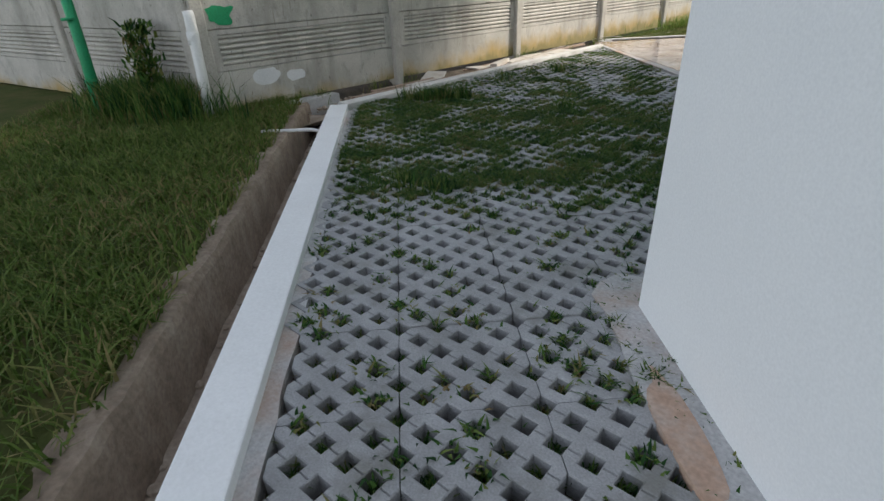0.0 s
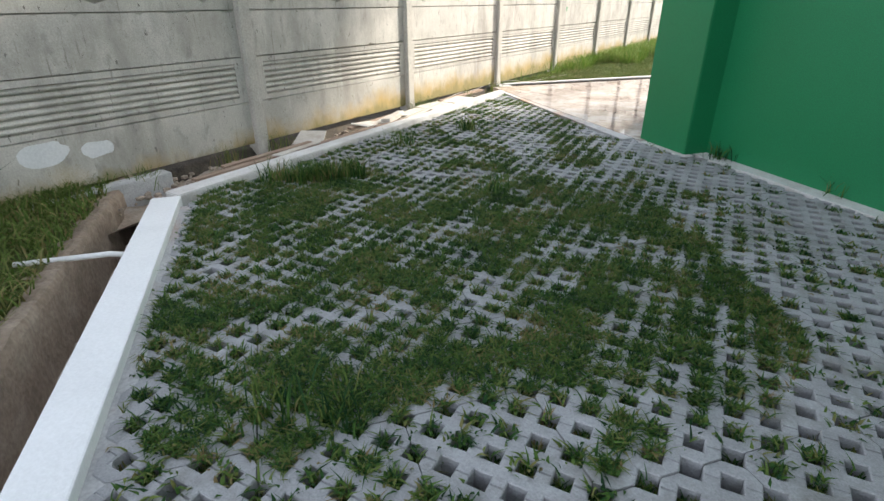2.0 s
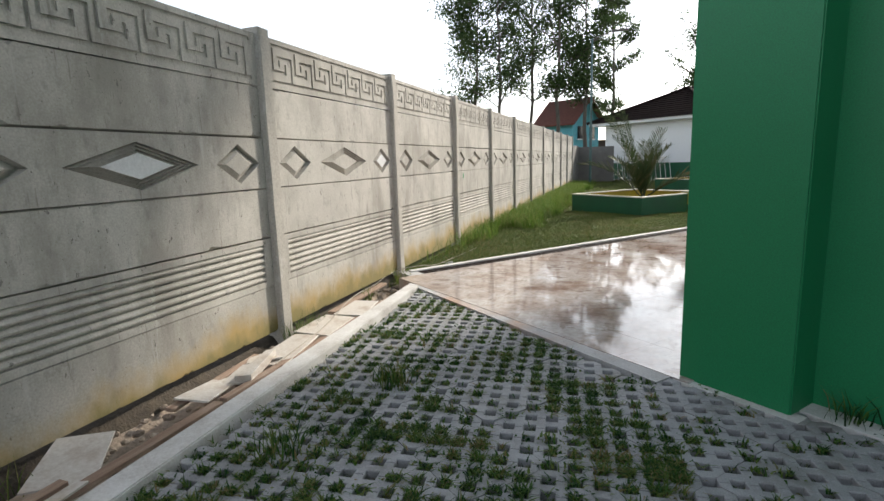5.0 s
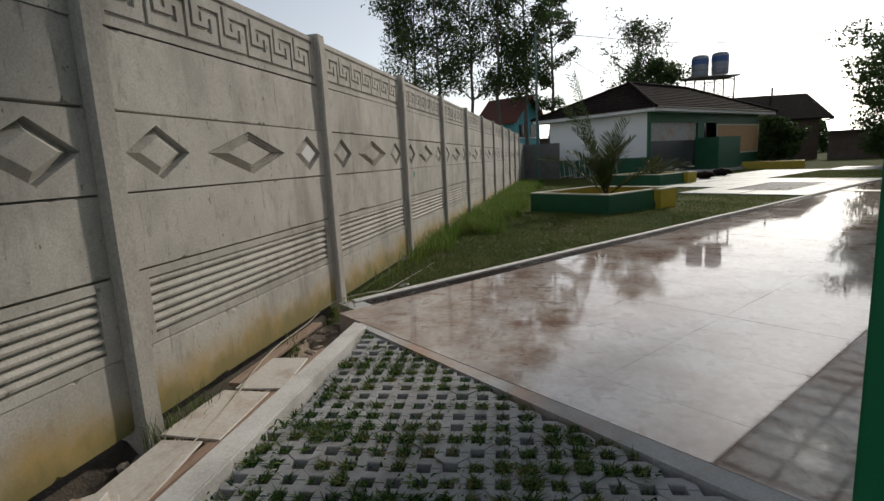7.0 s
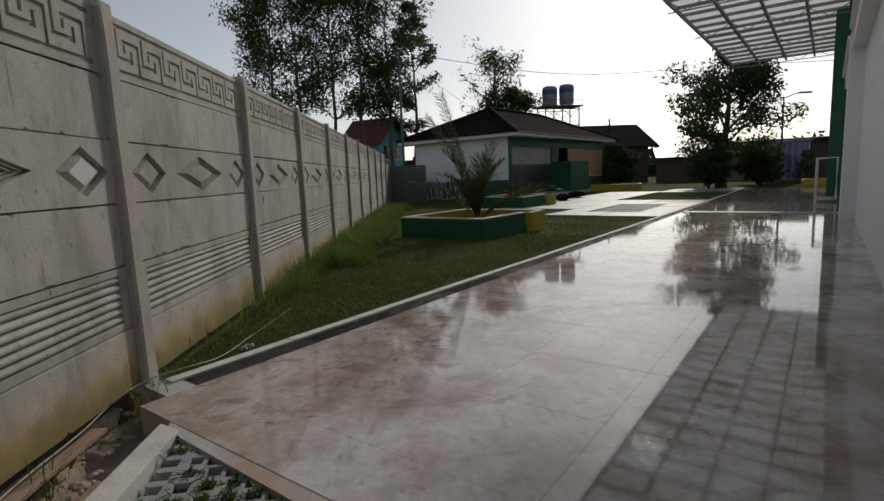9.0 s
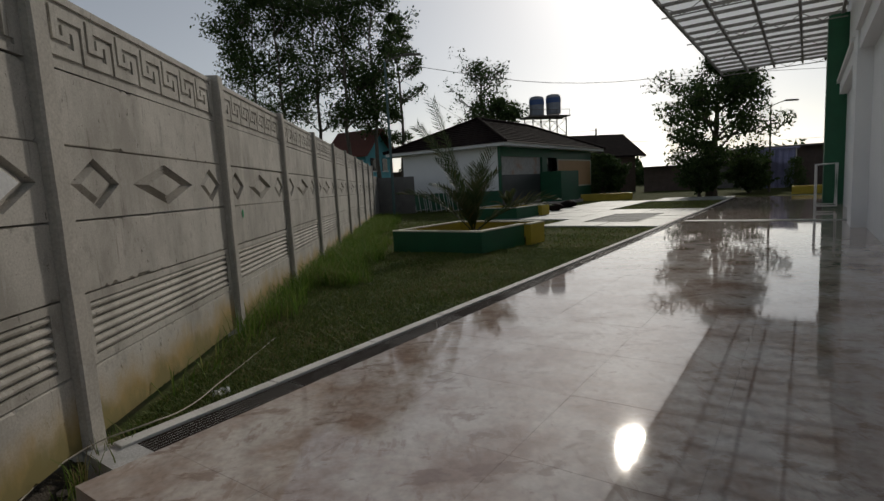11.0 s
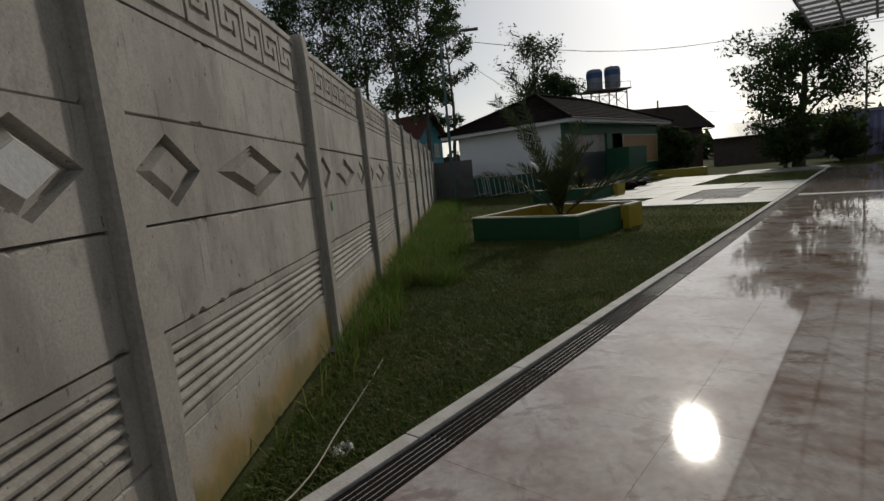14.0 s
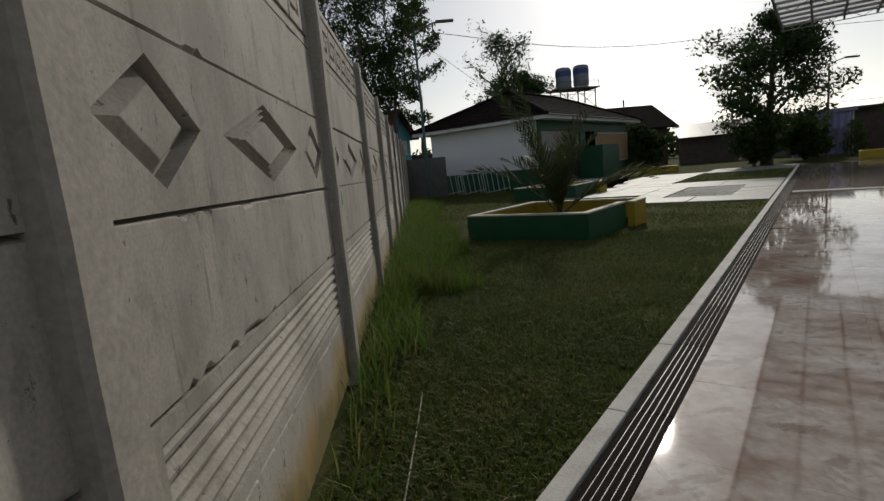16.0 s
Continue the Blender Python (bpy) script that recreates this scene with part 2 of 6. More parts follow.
GRASS = leafmat("lawn_grass", [(0.05, 0.085, 0.018), (0.095, 0.155, 0.03), (0.15, 0.205, 0.05), (0.25, 0.20, 0.09)])
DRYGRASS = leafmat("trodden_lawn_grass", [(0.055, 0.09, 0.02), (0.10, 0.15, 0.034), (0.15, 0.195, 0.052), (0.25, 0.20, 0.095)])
TALLGRASS = leafmat("tall_grass", [(0.06, 0.125, 0.016), (0.11, 0.21, 0.03), (0.18, 0.27, 0.055), (0.25, 0.23, 0.09)])
WEED = leafmat("weed_leaves", [(0.014, 0.045, 0.018), (0.03, 0.085, 0.022), (0.075, 0.15, 0.03), (0.16, 0.21, 0.055), (0.25, 0.18, 0.09)], 0.35, 3.2, 0.5, 0.30)
LEAF = leafmat("tree_leaves", [(0.025, 0.048, 0.016), (0.05, 0.085, 0.028), (0.085, 0.125, 0.042)], 0.3)
PALMLEAF = leafmat("palm_leaves", [(0.03, 0.05, 0.02), (0.055, 0.08, 0.032), (0.11, 0.10, 0.05)], 0.25)

POLY = bpy.data.materials.new("translucent_sheet")
POLY.use_nodes = True
pn, pl = POLY.node_tree.nodes, POLY.node_tree.links
ptr = pn.new("ShaderNodeBsdfTranslucent")
ptr.inputs[0].default_value = (0.95, 0.96, 0.95, 1)
pmx = pn.new("ShaderNodeMixShader")
pmx.inputs[0].default_value = 0.96
pn["Principled BSDF"].inputs["Base Color"].default_value = (0.7, 0.7, 0.7, 1)
pl.new(pn["Principled BSDF"].outputs[0], pmx.inputs[1])
pl.new(ptr.outputs[0], pmx.inputs[2])
pclear = pn.new("ShaderNodeBsdfTransparent")
pmx2 = pn.new("ShaderNodeMixShader")
pmx2.inputs[0].default_value = 0.06
pl.new(pmx.outputs[0], pmx2.inputs[1])
pl.new(pclear.outputs[0], pmx2.inputs[2])
pl.new(pmx2.outputs[0], pn["Material Output"].inputs[0])


# ---- building blocks ----
def link(name, bm, mat, parent=None, label="", m=None, smooth=False):
    """A bmesh as one mesh object."""
    bmesh.ops.recalc_face_normals(bm, faces=bm.faces[:])
    me = bpy.data.meshes.new(name)
    bm.to_mesh(me)
    bm.free()
    for k in (mat if isinstance(mat, (list, tuple)) else [mat]):
        me.materials.append(k)
    if smooth:
        for p in me.polygons:
            p.use_smooth = True
    ob = new(name, me)
    if parent is not None:
        ob.parent = parent
    if m is not None:
        ob.matrix_basis = m
    if label:
        ob["label"] = label
    return ob


def part(name, bm, mat, parent, label="", m=None, smooth=False):
    return link(name, bm, mat, parent, label, m, smooth)


def share(name, me, parent, m):
    ob = new(name, me)
    ob.parent = parent
    ob.matrix_basis = m
    return ob


def empty(name, m, label, category, group="", kind=""):
    ob = new(name)
    ob.matrix_basis = m
    ob.empty_display_size = 0.2
    return tagged(ob, label, category, group, kind)


def box(bm, x0, y0, z0, x1, y1, z1, m=None, bevel=0.0):
    mid = Matrix.Translation(((x0 + x1) / 2, (y0 + y1) / 2, (z0 + z1) / 2)) @ Matrix.Diagonal((abs(x1 - x0), abs(y1 - y0), abs(z1 - z0), 1))
    r = bmesh.ops.create_cube(bm, size=1, matrix=(m @ mid) if m is not None else mid)
    if bevel:
        es = list({e for v in r["verts"] for e in v.link_edges})
        bmesh.ops.bevel(bm, geom=es, offset=bevel, segments=2, affect="EDGES", profile=0.6)
    return bm


def prism(bm, pts, z0, z1):
    """Upright prism on a plan outline."""
    lo = [bm.verts.new((x, y, z0)) for x, y in pts]
    hi = [bm.verts.new((x, y, z1)) for x, y in pts]
    bm.faces.new(hi)
    bm.faces.new(lo[::-1])
    for i in range(len(pts)):
        j = (i + 1) % len(pts)
        bm.faces.new((lo[i], lo[j], hi[j], hi[i]))
    return bm


def tube(bm, pts, radii, sides=8, cap=True):
    """A tube through points; radii is one number or one for each point."""
    pts = [Vector(p) for p in pts]
    if not isinstance(radii, (list, tuple)):
        radii = [radii] * len(pts)
    rings = []
    for i, p in enumerate(pts):
        d = (pts[min(i + 1, len(pts) - 1)] - pts[max(i - 1, 0)]).normalized()
        a = d.cross(Vector((0, 0, 1)) if abs(d.z) < 0.95 else Vector((1, 0, 0))).normalized()
        b = d.cross(a)
        rings.append([bm.verts.new(p + radii[i] * (math.cos(2 * math.pi * k / sides) * a + math.sin(2 * math.pi * k / sides) * b)) for k in range(sides)])
    for r, s in zip(rings, rings[1:]):
        for k in range(sides):
            bm.faces.new((r[k], r[(k + 1) % sides], s[(k + 1) % sides], s[k]))
    if cap:
        bm.faces.new(rings[0][::-1])
        bm.faces.new(rings[-1])
    return bm


def from_arrays(name, verts, faces, mat, parent=None, corners=4):
    me = bpy.data.meshes.new(name)
    verts = np.asarray(verts, dtype=np.float32).reshape(-1, 3)
    faces = np.asarray(faces, dtype=np.int32).reshape(-1, corners)
    me.vertices.add(len(verts))
    me.vertices.foreach_set("co", verts.ravel())
    me.loops.add(faces.size)
    me.loops.foreach_set("vertex_index", faces.ravel())
    me.polygons.add(len(faces))
    me.polygons.foreach_set("loop_start", np.arange(0, faces.size, corners, dtype=np.int32))
    me.update(calc_edges=True)
    me.materials.append(mat)
    ob = new(name, me)
    if parent is not None:
        ob.parent = parent
    return ob


BM = bmesh.new
rng = np.random.default_rng(7)
# plan directions: fence along +y at x = 0; the hall stands turned by HALL_TURN
HALL = Matrix.Translation((3.04, -2.78, 0)) @ Matrix.Rotation(radians(-38.0), 4, "Z")
EAVES = Matrix.Translation((3.04, -2.63, 0)) @ Matrix.Rotation(radians(-38.0), 4, "Z")
CURB_O = Vector((0.15, -0.08, 0))
CURB_TURN = 52.0
CURB = Matrix.Translation(CURB_O) @ Matrix.Rotation(radians(CURB_TURN), 4, "Z")


def hall(a, b, z=0.0):
    return HALL @ Vector((a, b, z))


def curb(b, c, z=0.0):
    return CURB @ Vector((b, c, z))


def plan(fn, pts):
    return [tuple(fn(*p).xy) for p in pts]


def inside(poly, x, y):
    hit = np.zeros(np.shape(x), bool)
    for (x0, y0), (x1, y1) in zip(poly, poly[1:] + poly[:1]):
        cond = (y0 > y) != (y1 > y)
        with np.errstate(divide="ignore", invalid="ignore"):
            hit ^= cond & (x < (x1 - x0) * (y - y0) / (y1 - y0 + 1e-12) + x0)
    return hit


def clip(poly, edge_poly):
    """Convex clip of one outline by another (both counter-clockwise)."""
    out = list(poly)
    n = len(edge_poly)
    for i in range(n):
        (ax, ay), (bx, by) = edge_poly[i], edge_poly[(i + 1) % n]
        src, out = out, []
        for j in range(len(src)):
            p, q = src[j], src[(j + 1) % len(src)]
            sp = (bx - ax) * (p[1] - ay) - (by - ay) * (p[0] - ax)
            sq = (bx - ax) * (q[1] - ay) - (by - ay) * (q[0] - ax)
            if sp >= 0:
                out.append(p)
            if (sp >= 0) != (sq >= 0):
                k = sp / (sp - sq)
                out.append((p[0] + k * (q[0] - p[0]), p[1] + k * (q[1] - p[1])))
        if not out:
            return []
    return out


def ccw(poly):
    a = sum(p[0] * q[1] - q[0] * p[1] for p, q in zip(poly, poly[1:] + poly[:1]))
    return poly if a > 0 else poly[::-1]


# ---- ground ----
S = 2.44          # spacing of the fence posts
KERB = Matrix.Translation((0.79, -6.64, 0)) @ Matrix.Rotation(radians(-38.1), 4, "Z")


def kerbp(s, n, z=0.0):
    return KERB @ Vector((s, n, z))


bm = BM()
prism(bm, [(-900, -900), (900, -900), (900, 900), (-900, 900)], -0.9, -0.45)
tagged(link("ground", bm, LAWNSOIL), "bare brown earth under lawn and paving", "ground", kind="structure")
LAWN_Z = -0.05
LAWN_POLY = [(-0.1, -0.25), tuple(curb(-0.2, 0.0).xy), tuple(curb(28, 0.0).xy), tuple(curb(28, -60).xy), (300, -60), (300, 300), (-300, 300), (-300, 22.3), (-0.1, 22.3)]
bm = BM()
prism(bm, LAWN_POLY, -0.5, LAWN_Z)
tagged(link("ground_lawn", bm, LAWNSOIL), "lawn soil between concrete fence and tiled terrace", "lawn", kind="structure")
bm = BM()
prism(bm, plan(kerbp, [(-1.0, -0.40), (9, -0.40), (9, -9), (-6, -9), (-6, -0.40)]), -0.5, 0.0)
tagged(link("ground_verge", bm, LAWNSOIL), "grassy verge soil beside an open drain", "lawn", kind="structure")

# ---- paving base, kerbs, drain ----
PAVE = ccw([tuple(kerbp(-0.02, 0.2).xy), tuple(kerbp(8.5, 0.2).xy), tuple(hall(12, -7.0).xy), tuple(hall(12, 0.2).xy), tuple(hall(0.0, 0.2).xy),
            tuple(hall(-0.1, -0.2).xy), (0.52, -1.01), (0.80, -6.40)])
bm = BM()
prism(bm, PAVE, -0.4, -0.085)
tagged(link("ground_paving_bed", bm, SOIL), "dark soil bed under grass blocks", "soil", kind="structure")

bm = BM()
box(bm, -0.10, 0.0, -0.42, 8.5, 0.19, 0.045, KERB, 0.008)
tagged(link("kerb", bm, KERBWHITE), "white-painted concrete kerb along the open drain", "kerb", kind="structure")
bm = BM()
prism(bm, [(0.62, -6.43), (0.79, -6.43), (0.535, -0.95), (0.40, -0.87)], -0.3, 0.035)
bmesh.ops.bevel(bm, geom=bm.edges[:], offset=0.008, segments=2, affect="EDGES")
tagged(link("kerb_inner", bm, KERBWORN), "worn white concrete kerb beside the fence channel", "kerb", kind="structure")
bm = BM()
ring = []
for i in range(200):
    t = -1.0 + i * 0.05
    w = -0.285 + 0.02 * noise.noise((t * 2.0, 0, 1)) + 0.012 * noise.noise((t * 9.0, 3, 0))
    z = 0.005 + 0.03 * noise.noise((t * 3.1, 7, 0)) + 0.015 * noise.noise((t * 12.0, 9, 0))
    bk = -0.43 + 0.05 * noise.noise((t * 4.0, 2, 5))
    prof = [(w + 0.02, -0.5), (w + 0.015 * noise.noise((t * 6, 1, 0)), -0.25), (w - 0.006, z - 0.05), (w - 0.022, z - 0.006), (w - 0.05, z), (bk, z - 0.01 + 0.012 * noise.noise((t * 8, 4, 4))), (bk - 0.02, -0.5)]
    ring.append([bm.verts.new(kerbp(t, y, zz)) for y, zz in prof])
for r0, r1 in zip(ring, ring[1:]):
    for k in range(len(r0) - 1):
        bm.faces.new((r0[k], r1[k], r1[k + 1], r0[k + 1]))
tagged(link("drain_wall", bm, MUD), "crumbling brown concrete wall of the open drain", "drain wall", kind="structure")
bm = BM()
prism(bm, plan(kerbp, [(-1.2, -0.32), (9, -0.32), (9, 0.05), (-1.2, 0.05)]), -0.5, -0.36)
tagged(link("drain_floor", bm, RUBBLE), "muddy floor of the open drain", "drain", kind="structure")
bm = BM()
for i in range(120):
    s, nn = random.uniform(-0.5, 7), random.uniform(-0.27, -0.03)
    r = random.uniform(0.012, 0.04)
    bmesh.ops.create_icosphere(bm, subdivisions=1, radius=r, matrix=Matrix.Translation(kerbp(s, nn, -0.355)) @ Matrix.Diagonal((1, random.uniform(0.6, 1.2), 0.6, 1)))
tagged(link("drain_gravel", bm, RUBBLE), "loose stones lying in the drain", "gravel", kind="stuff")

# cement haunch beside the kerb and along the walls, with ragged inner edge
def ragged(name, pts_outer, pts_inner, mat, label, z=-0.004):
    bm = BM()
    prism(bm, pts_outer + pts_inner[::-1], -0.3, z)
    return tagged(link(name, bm, mat), label, "cement strip", kind="structure")


outer = [tuple(kerbp(s, 0.185).xy) for s in np.arange(0, 8.4, 0.12)]
inner = [tuple(kerbp(s, 0.255 + 0.03 * noise.noise((s * 3, 0, 0)) + 0.02 * noise.noise((s * 11, 5, 0))).xy) for s in np.arange(0, 8.4, 0.12)]
ragged("cement_strip_kerb", outer, inner, CEMENT, "grey cement fillet along the white kerb")
outer = [tuple(hall(a, 0.3).xy) for a in np.arange(0.64, 12, 0.15)]
inner = [tuple(hall(a, 0.10 + 0.03 * noise.noise((a * 3, 2, 0))).xy) for a in np.arange(0.64, 12, 0.15)]
ragged("cement_strip_wall", outer, inner, KERBWORN, "pale cement strip at the foot of the green wall", 0.006)
outer = [tuple(hall(a, 0.05).xy) for a in np.arange(0.0, 0.75, 0.1)]
inner = [tuple(hall(a, -0.06 + 0.02 * noise.noise((a * 4, 8, 0))).xy) for a in np.arange(0.0, 0.75, 0.1)]
ragged("cement_strip_pillar", outer, inner, KERBWORN, "pale cement strip at the foot of the green pillar", 0.005)
outer = [tuple(hall(4.5, -1.9).xy), tuple(hall(4.5, -2.5).xy)] + [tuple(hall(a, -2.7).xy) for a in np.arange(4.5, 9, 0.1)]
inner = [tuple(hall(4.44, -1.9).xy), tuple(hall(4.36, -2.2).xy), tuple(hall(4.27, -2.45).xy), tuple(hall(4.28, -2.62).xy), tuple(hall(4.21, -2.75).xy), tuple(hall(4.27, -2.86).xy), tuple(hall(4.36, -2.93).xy)] + [tuple(hall(a, -2.92 - min(0.02, 0.45 * (a - 4.48)) - 0.05 * (a - 4.47) + 0.06 * noise.noise((a * 2.5, 4, 0)) + 0.03 * noise.noise((a * 9, 1, 0))).xy) for a in np.arange(4.5, 9, 0.1)]
ragged("cement_strip_annex", outer, inner, CEMENT, "grey cement apron with a rusty brown stain", 0.009)

bm = BM()
rim = []
for i in range(28):
    t = 2 * math.pi * i / 28
    k = 1 + 0.35 * noise.noise((math.cos(t) * 1.4, math.sin(t) * 1.4, 6))
    rim.append(tuple(hall(5.15 + 0.30 * k * math.cos(t), -2.92 + 0.055 * k * math.sin(t) - 0.03 * math.cos(t)).xy))
prism(bm, rim, -0.02, 0.0115)
tagged(link("rust_stain", bm, MUDSTAIN), "rusty brown mud stain on the cement apron", "stain")

# ---- concrete fence ----
ROW = 0.40
Z0 = 0.01
PL = S - 0.10     # panel length, ends held in the posts
HALF = PL / 2
FACE, DEEP = -0.055, 0.05


def plain_panel():
    """Plate whose front arrises are worn and chipped along their length."""
    bm = BM()
    n = 90
    lo, hi = 0.0045, ROW - 0.0045
    rows = []
    chip = [0.004, 0.004]
    for i in range(n + 1):
        for k in (0, 1):
            if random.random() < 0.09:
                chip[k] = random.uniform(0.009, 0.024)
            elif random.random() < 0.6:
                chip[k] = 0.003 + random.uniform(0, 0.003)
        a, b = chip
        y = PL * i / n
        rows.append([bm.verts.new((x, y, z)) for x, z in ((FACE - DEEP - 0.012, -0.008), (FACE - 0.6 * a - 0.004, lo), (FACE, lo + a), (FACE, hi - b), (FACE - 0.6 * b - 0.004, hi), (FACE - DEEP - 0.012, ROW + 0.008))])
    for r, s in zip(rows, rows[1:]):
        for k in range(6):
            bm.faces.new((r[k], r[(k + 1) % 6], s[(k + 1) % 6], s[k]))
    bm.faces.new(rows[0][::-1])
    bm.faces.new(rows[-1])
    return bm


RIB_Y0, RIB_Y1, RIB_ZB, RIB_ZT, RIBS = HALF - 1.06, HALF + 1.06, 0.048, ROW - 0.048, 6


def plate(bm, ys, zs, sunk, depth):
    """A closed plate whose front is a grid of cells, some of them sunk by depth."""
    rows, cols = len(zs) - 1, len(ys) - 1
    hgt = lambda r, c: FACE - depth * sunk[r][c]

    def quad(*pts):
        bm.faces.new([bm.verts.new(p) for p in pts])

    for r in range(rows):
        for c in range(cols):
            x, y0, y1, z0, z1 = hgt(r, c), ys[c], ys[c + 1], zs[r], zs[r + 1]
            quad((x, y0, z0), (x, y1, z0), (x, y1, z1), (x, y0, z1))
            if c and hgt(r, c - 1) != x:
                quad((x, y0, z0), (hgt(r, c - 1), y0, z0), (hgt(r, c - 1), y0, z1), (x, y0, z1))
            if r and hgt(r - 1, c) != x:
                quad((x, y0, z0), (hgt(r - 1, c), y0, z0), (hgt(r - 1, c), y1, z0), (x, y1, z0))
    back = FACE - DEEP
    for c in range(cols):
        for r, z in ((0, zs[0]), (rows - 1, zs[-1])):
            quad((hgt(r, c), ys[c], z), (hgt(r, c), ys[c + 1], z), (back, ys[c + 1], z), (back, ys[c], z))
    for r in range(rows):
        for c, y in ((0, ys[0]), (cols - 1, ys[-1])):
            quad((hgt(r, c), y, zs[r]), (hgt(r, c), y, zs[r + 1]), (back, y, zs[r + 1]), (back, y, zs[r]))
    for r in range(rows):
        for c in range(cols):
            quad((back, ys[c], zs[r]), (back, ys[c], zs[r + 1]), (back, ys[c + 1], zs[r + 1]), (back, ys[c + 1], zs[r]))
    bmesh.ops.remove_doubles(bm, verts=bm.verts[:], dist=1e-5)


def ribbed_panel():
    """Plate with a sunk field for the ribs, built as one skin."""
    bm = BM()
    ys, zs = [0, RIB_Y0, RIB_Y1, PL], [0.003, RIB_ZB, RIB_ZT, ROW - 0.003]
    plate(bm, ys, zs, [[0, 0, 0], [0, 1, 0], [0, 0, 0]], 0.026)
    return bm


def rib_bm():
    """One louvre-shaped rib of a ribbed panel."""
    bm = BM()
    p = (RIB_ZT - RIB_ZB) / RIBS
    pts = [(FACE - 0.024, 0.004), (FACE - 0.003, 0.016), (FACE - 0.001, p * 0.55), (FACE - 0.013, p * 0.86), (FACE - 0.024, p * 0.98)]
    lo = [bm.verts.new((x, RIB_Y0, zz)) for x, zz in pts]
    hi = [bm.verts.new((x, RIB_Y1, zz)) for x, zz in pts]
    for k in range(len(pts)):
        j = (k + 1) % len(pts)
        bm.faces.new((lo[k], lo[j], hi[j], hi[k]))
    bm.faces.new(lo[::-1])
    bm.faces.new(hi)
    return bm


def diamond_panel():
    """Plate with three lozenge recesses: two plain, one wide and stepped."""
    bm = BM()
    lozenges = [(HALF - 0.86, 0.236, 0.145, 1), (HALF, 0.465, 0.145, 3), (HALF + 0.86, 0.236, 0.145, 1)]
    zc = ROW / 2
    front = FACE
    edges = [0.0]
    for c, hw, hh, _ in lozenges:
        edges += [c - hw - 0.012, c + hw + 0.012]
    edges += [PL]
    lo, hi = 0.005, ROW - 0.005

    def v(y, z, x=front):
        return bm.verts.new((x, y, z))

    for i in range(0, len(edges), 2):
        a, b = max(0, edges[i]), min(PL, edges[i + 1])
        if b > a:
            bm.faces.new((v(a, lo), v(b, lo), v(b, hi), v(a, hi)))
    for (c, hw, hh, steps), i in zip(lozenges, (1, 3, 5)):
        a, b = max(0.0, edges[i]), min(PL, edges[i + 1])
        L, R, T, B = (c - hw, zc), (c + hw, zc), (c, zc + hh), (c, zc - hh)
        for q in ([(a, lo), (c, lo), B, L, (a, zc)], [(c, lo), (b, lo), (b, zc), R, B], [(b, zc), (b, hi), (c, hi), T, R], [(c, hi), (a, hi), (a, zc), L, T]):
            bm.faces.new([v(*p) for p in q])
        rim = [L, B, R, T]
        depth = 0.0
        scale = 1.0
        groove = 0.042 if steps == 1 else 0.030
        ds = 0.46 / steps
        for s in range(steps):
            # a groove: steep outer wall, floor, inner slope back up
            for nd, ns in ((groove, scale - ds * 0.14), (groove + 0.001, scale - ds * 0.22), (0.005, scale - ds * 0.94), (0.004, scale - ds)):
                new_rim = [((p[0] - c) / scale * ns + c, (p[1] - zc) / scale * ns + zc) for p in rim]
                for k in range(4):
                    j = (k + 1) % 4
                    bm.faces.new((v(*rim[k], front - depth), v(*rim[j], front - depth), v(*new_rim[j], front - nd), v(*new_rim[k], front - nd)))
                rim, depth, scale = new_rim, nd, ns
        bm.faces.new([v(*p, front - depth) for p in rim])
    bmesh.ops.remove_doubles(bm, verts=bm.verts[:], dist=1e-5)
    back = FACE - DEEP
    c1 = [(0, lo), (PL, lo), (PL, hi), (0, hi)]
    for k in range(4):
        p, q = c1[k], c1[(k + 1) % 4]
        bm.faces.new((v(*p), v(*q), v(*q, back), v(*p, back)))
    bm.faces.new([v(*p, back) for p in c1[::-1]])
    return bm


def meander_panel():
    """Plate with a key pattern of grooves, seven units long."""
    unit, rows = 11, 11
    cols = unit * 7 + 1
    grid = np.ones((rows, cols), bool)
    grid[0, :] = grid[10, :] = False
    for u in range(7):
        o = u * unit
        for r0, r1, c0, c1 in ((0, 6, 0, 0), (6, 6, 0, 6), (4, 6, 6, 6), (2, 8, 9, 9), (2, 2, 3, 9), (2, 4, 3, 3)):
            grid[r0 + 1:r1 + 2, o + c0:o + c1 + 1] = False
    cw = (PL - 0.16) / cols
    ch = (ROW - 0.085) / rows
    ys = [0.0] + [0.08 + c * cw for c in range(cols + 1)] + [PL]
    zs = [0.003] + [0.043 + r * ch for r in range(rows + 1)] + [ROW - 0.003]
    sunk = [[0] * (cols + 2)] + [[0] + [int(not grid[rows - 1 - r, c]) for c in range(cols)] + [0] for r in range(rows)] + [[0] * (cols + 2)]
    bm = BM()
    plate(bm, ys, zs, sunk, 0.013)
    return bm


def post_bm():
    bm = BM()
    h = Z0 + ROW * 6 + 0.03
    n = 14
    rings = []
    for i in range(n + 1):
        z = -0.45 + (h + 0.45) * i / n
        w, d = 0.066 + random.uniform(-0.003, 0.003), 0.0 + random.uniform(-0.003, 0.003)
        t = 0.012 if i == n else 0.0
        ring = [(-0.15, -w), (d - 0.014, -w), (d - t, -w + 0.014), (d - t, w - 0.014), (d - 0.014, w), (-0.15, w)]
        rings.append([bm.verts.new((x, y, z)) for x, y in ring])
    for r, s in zip(rings, rings[1:]):
        for k in range(6):
            bm.faces.new((r[k], r[(k + 1) % 6], s[(k + 1) % 6], s[k]))
    bm.faces.new(rings[-1])
    bm.faces.new(rings[0][::-1])
    return bm


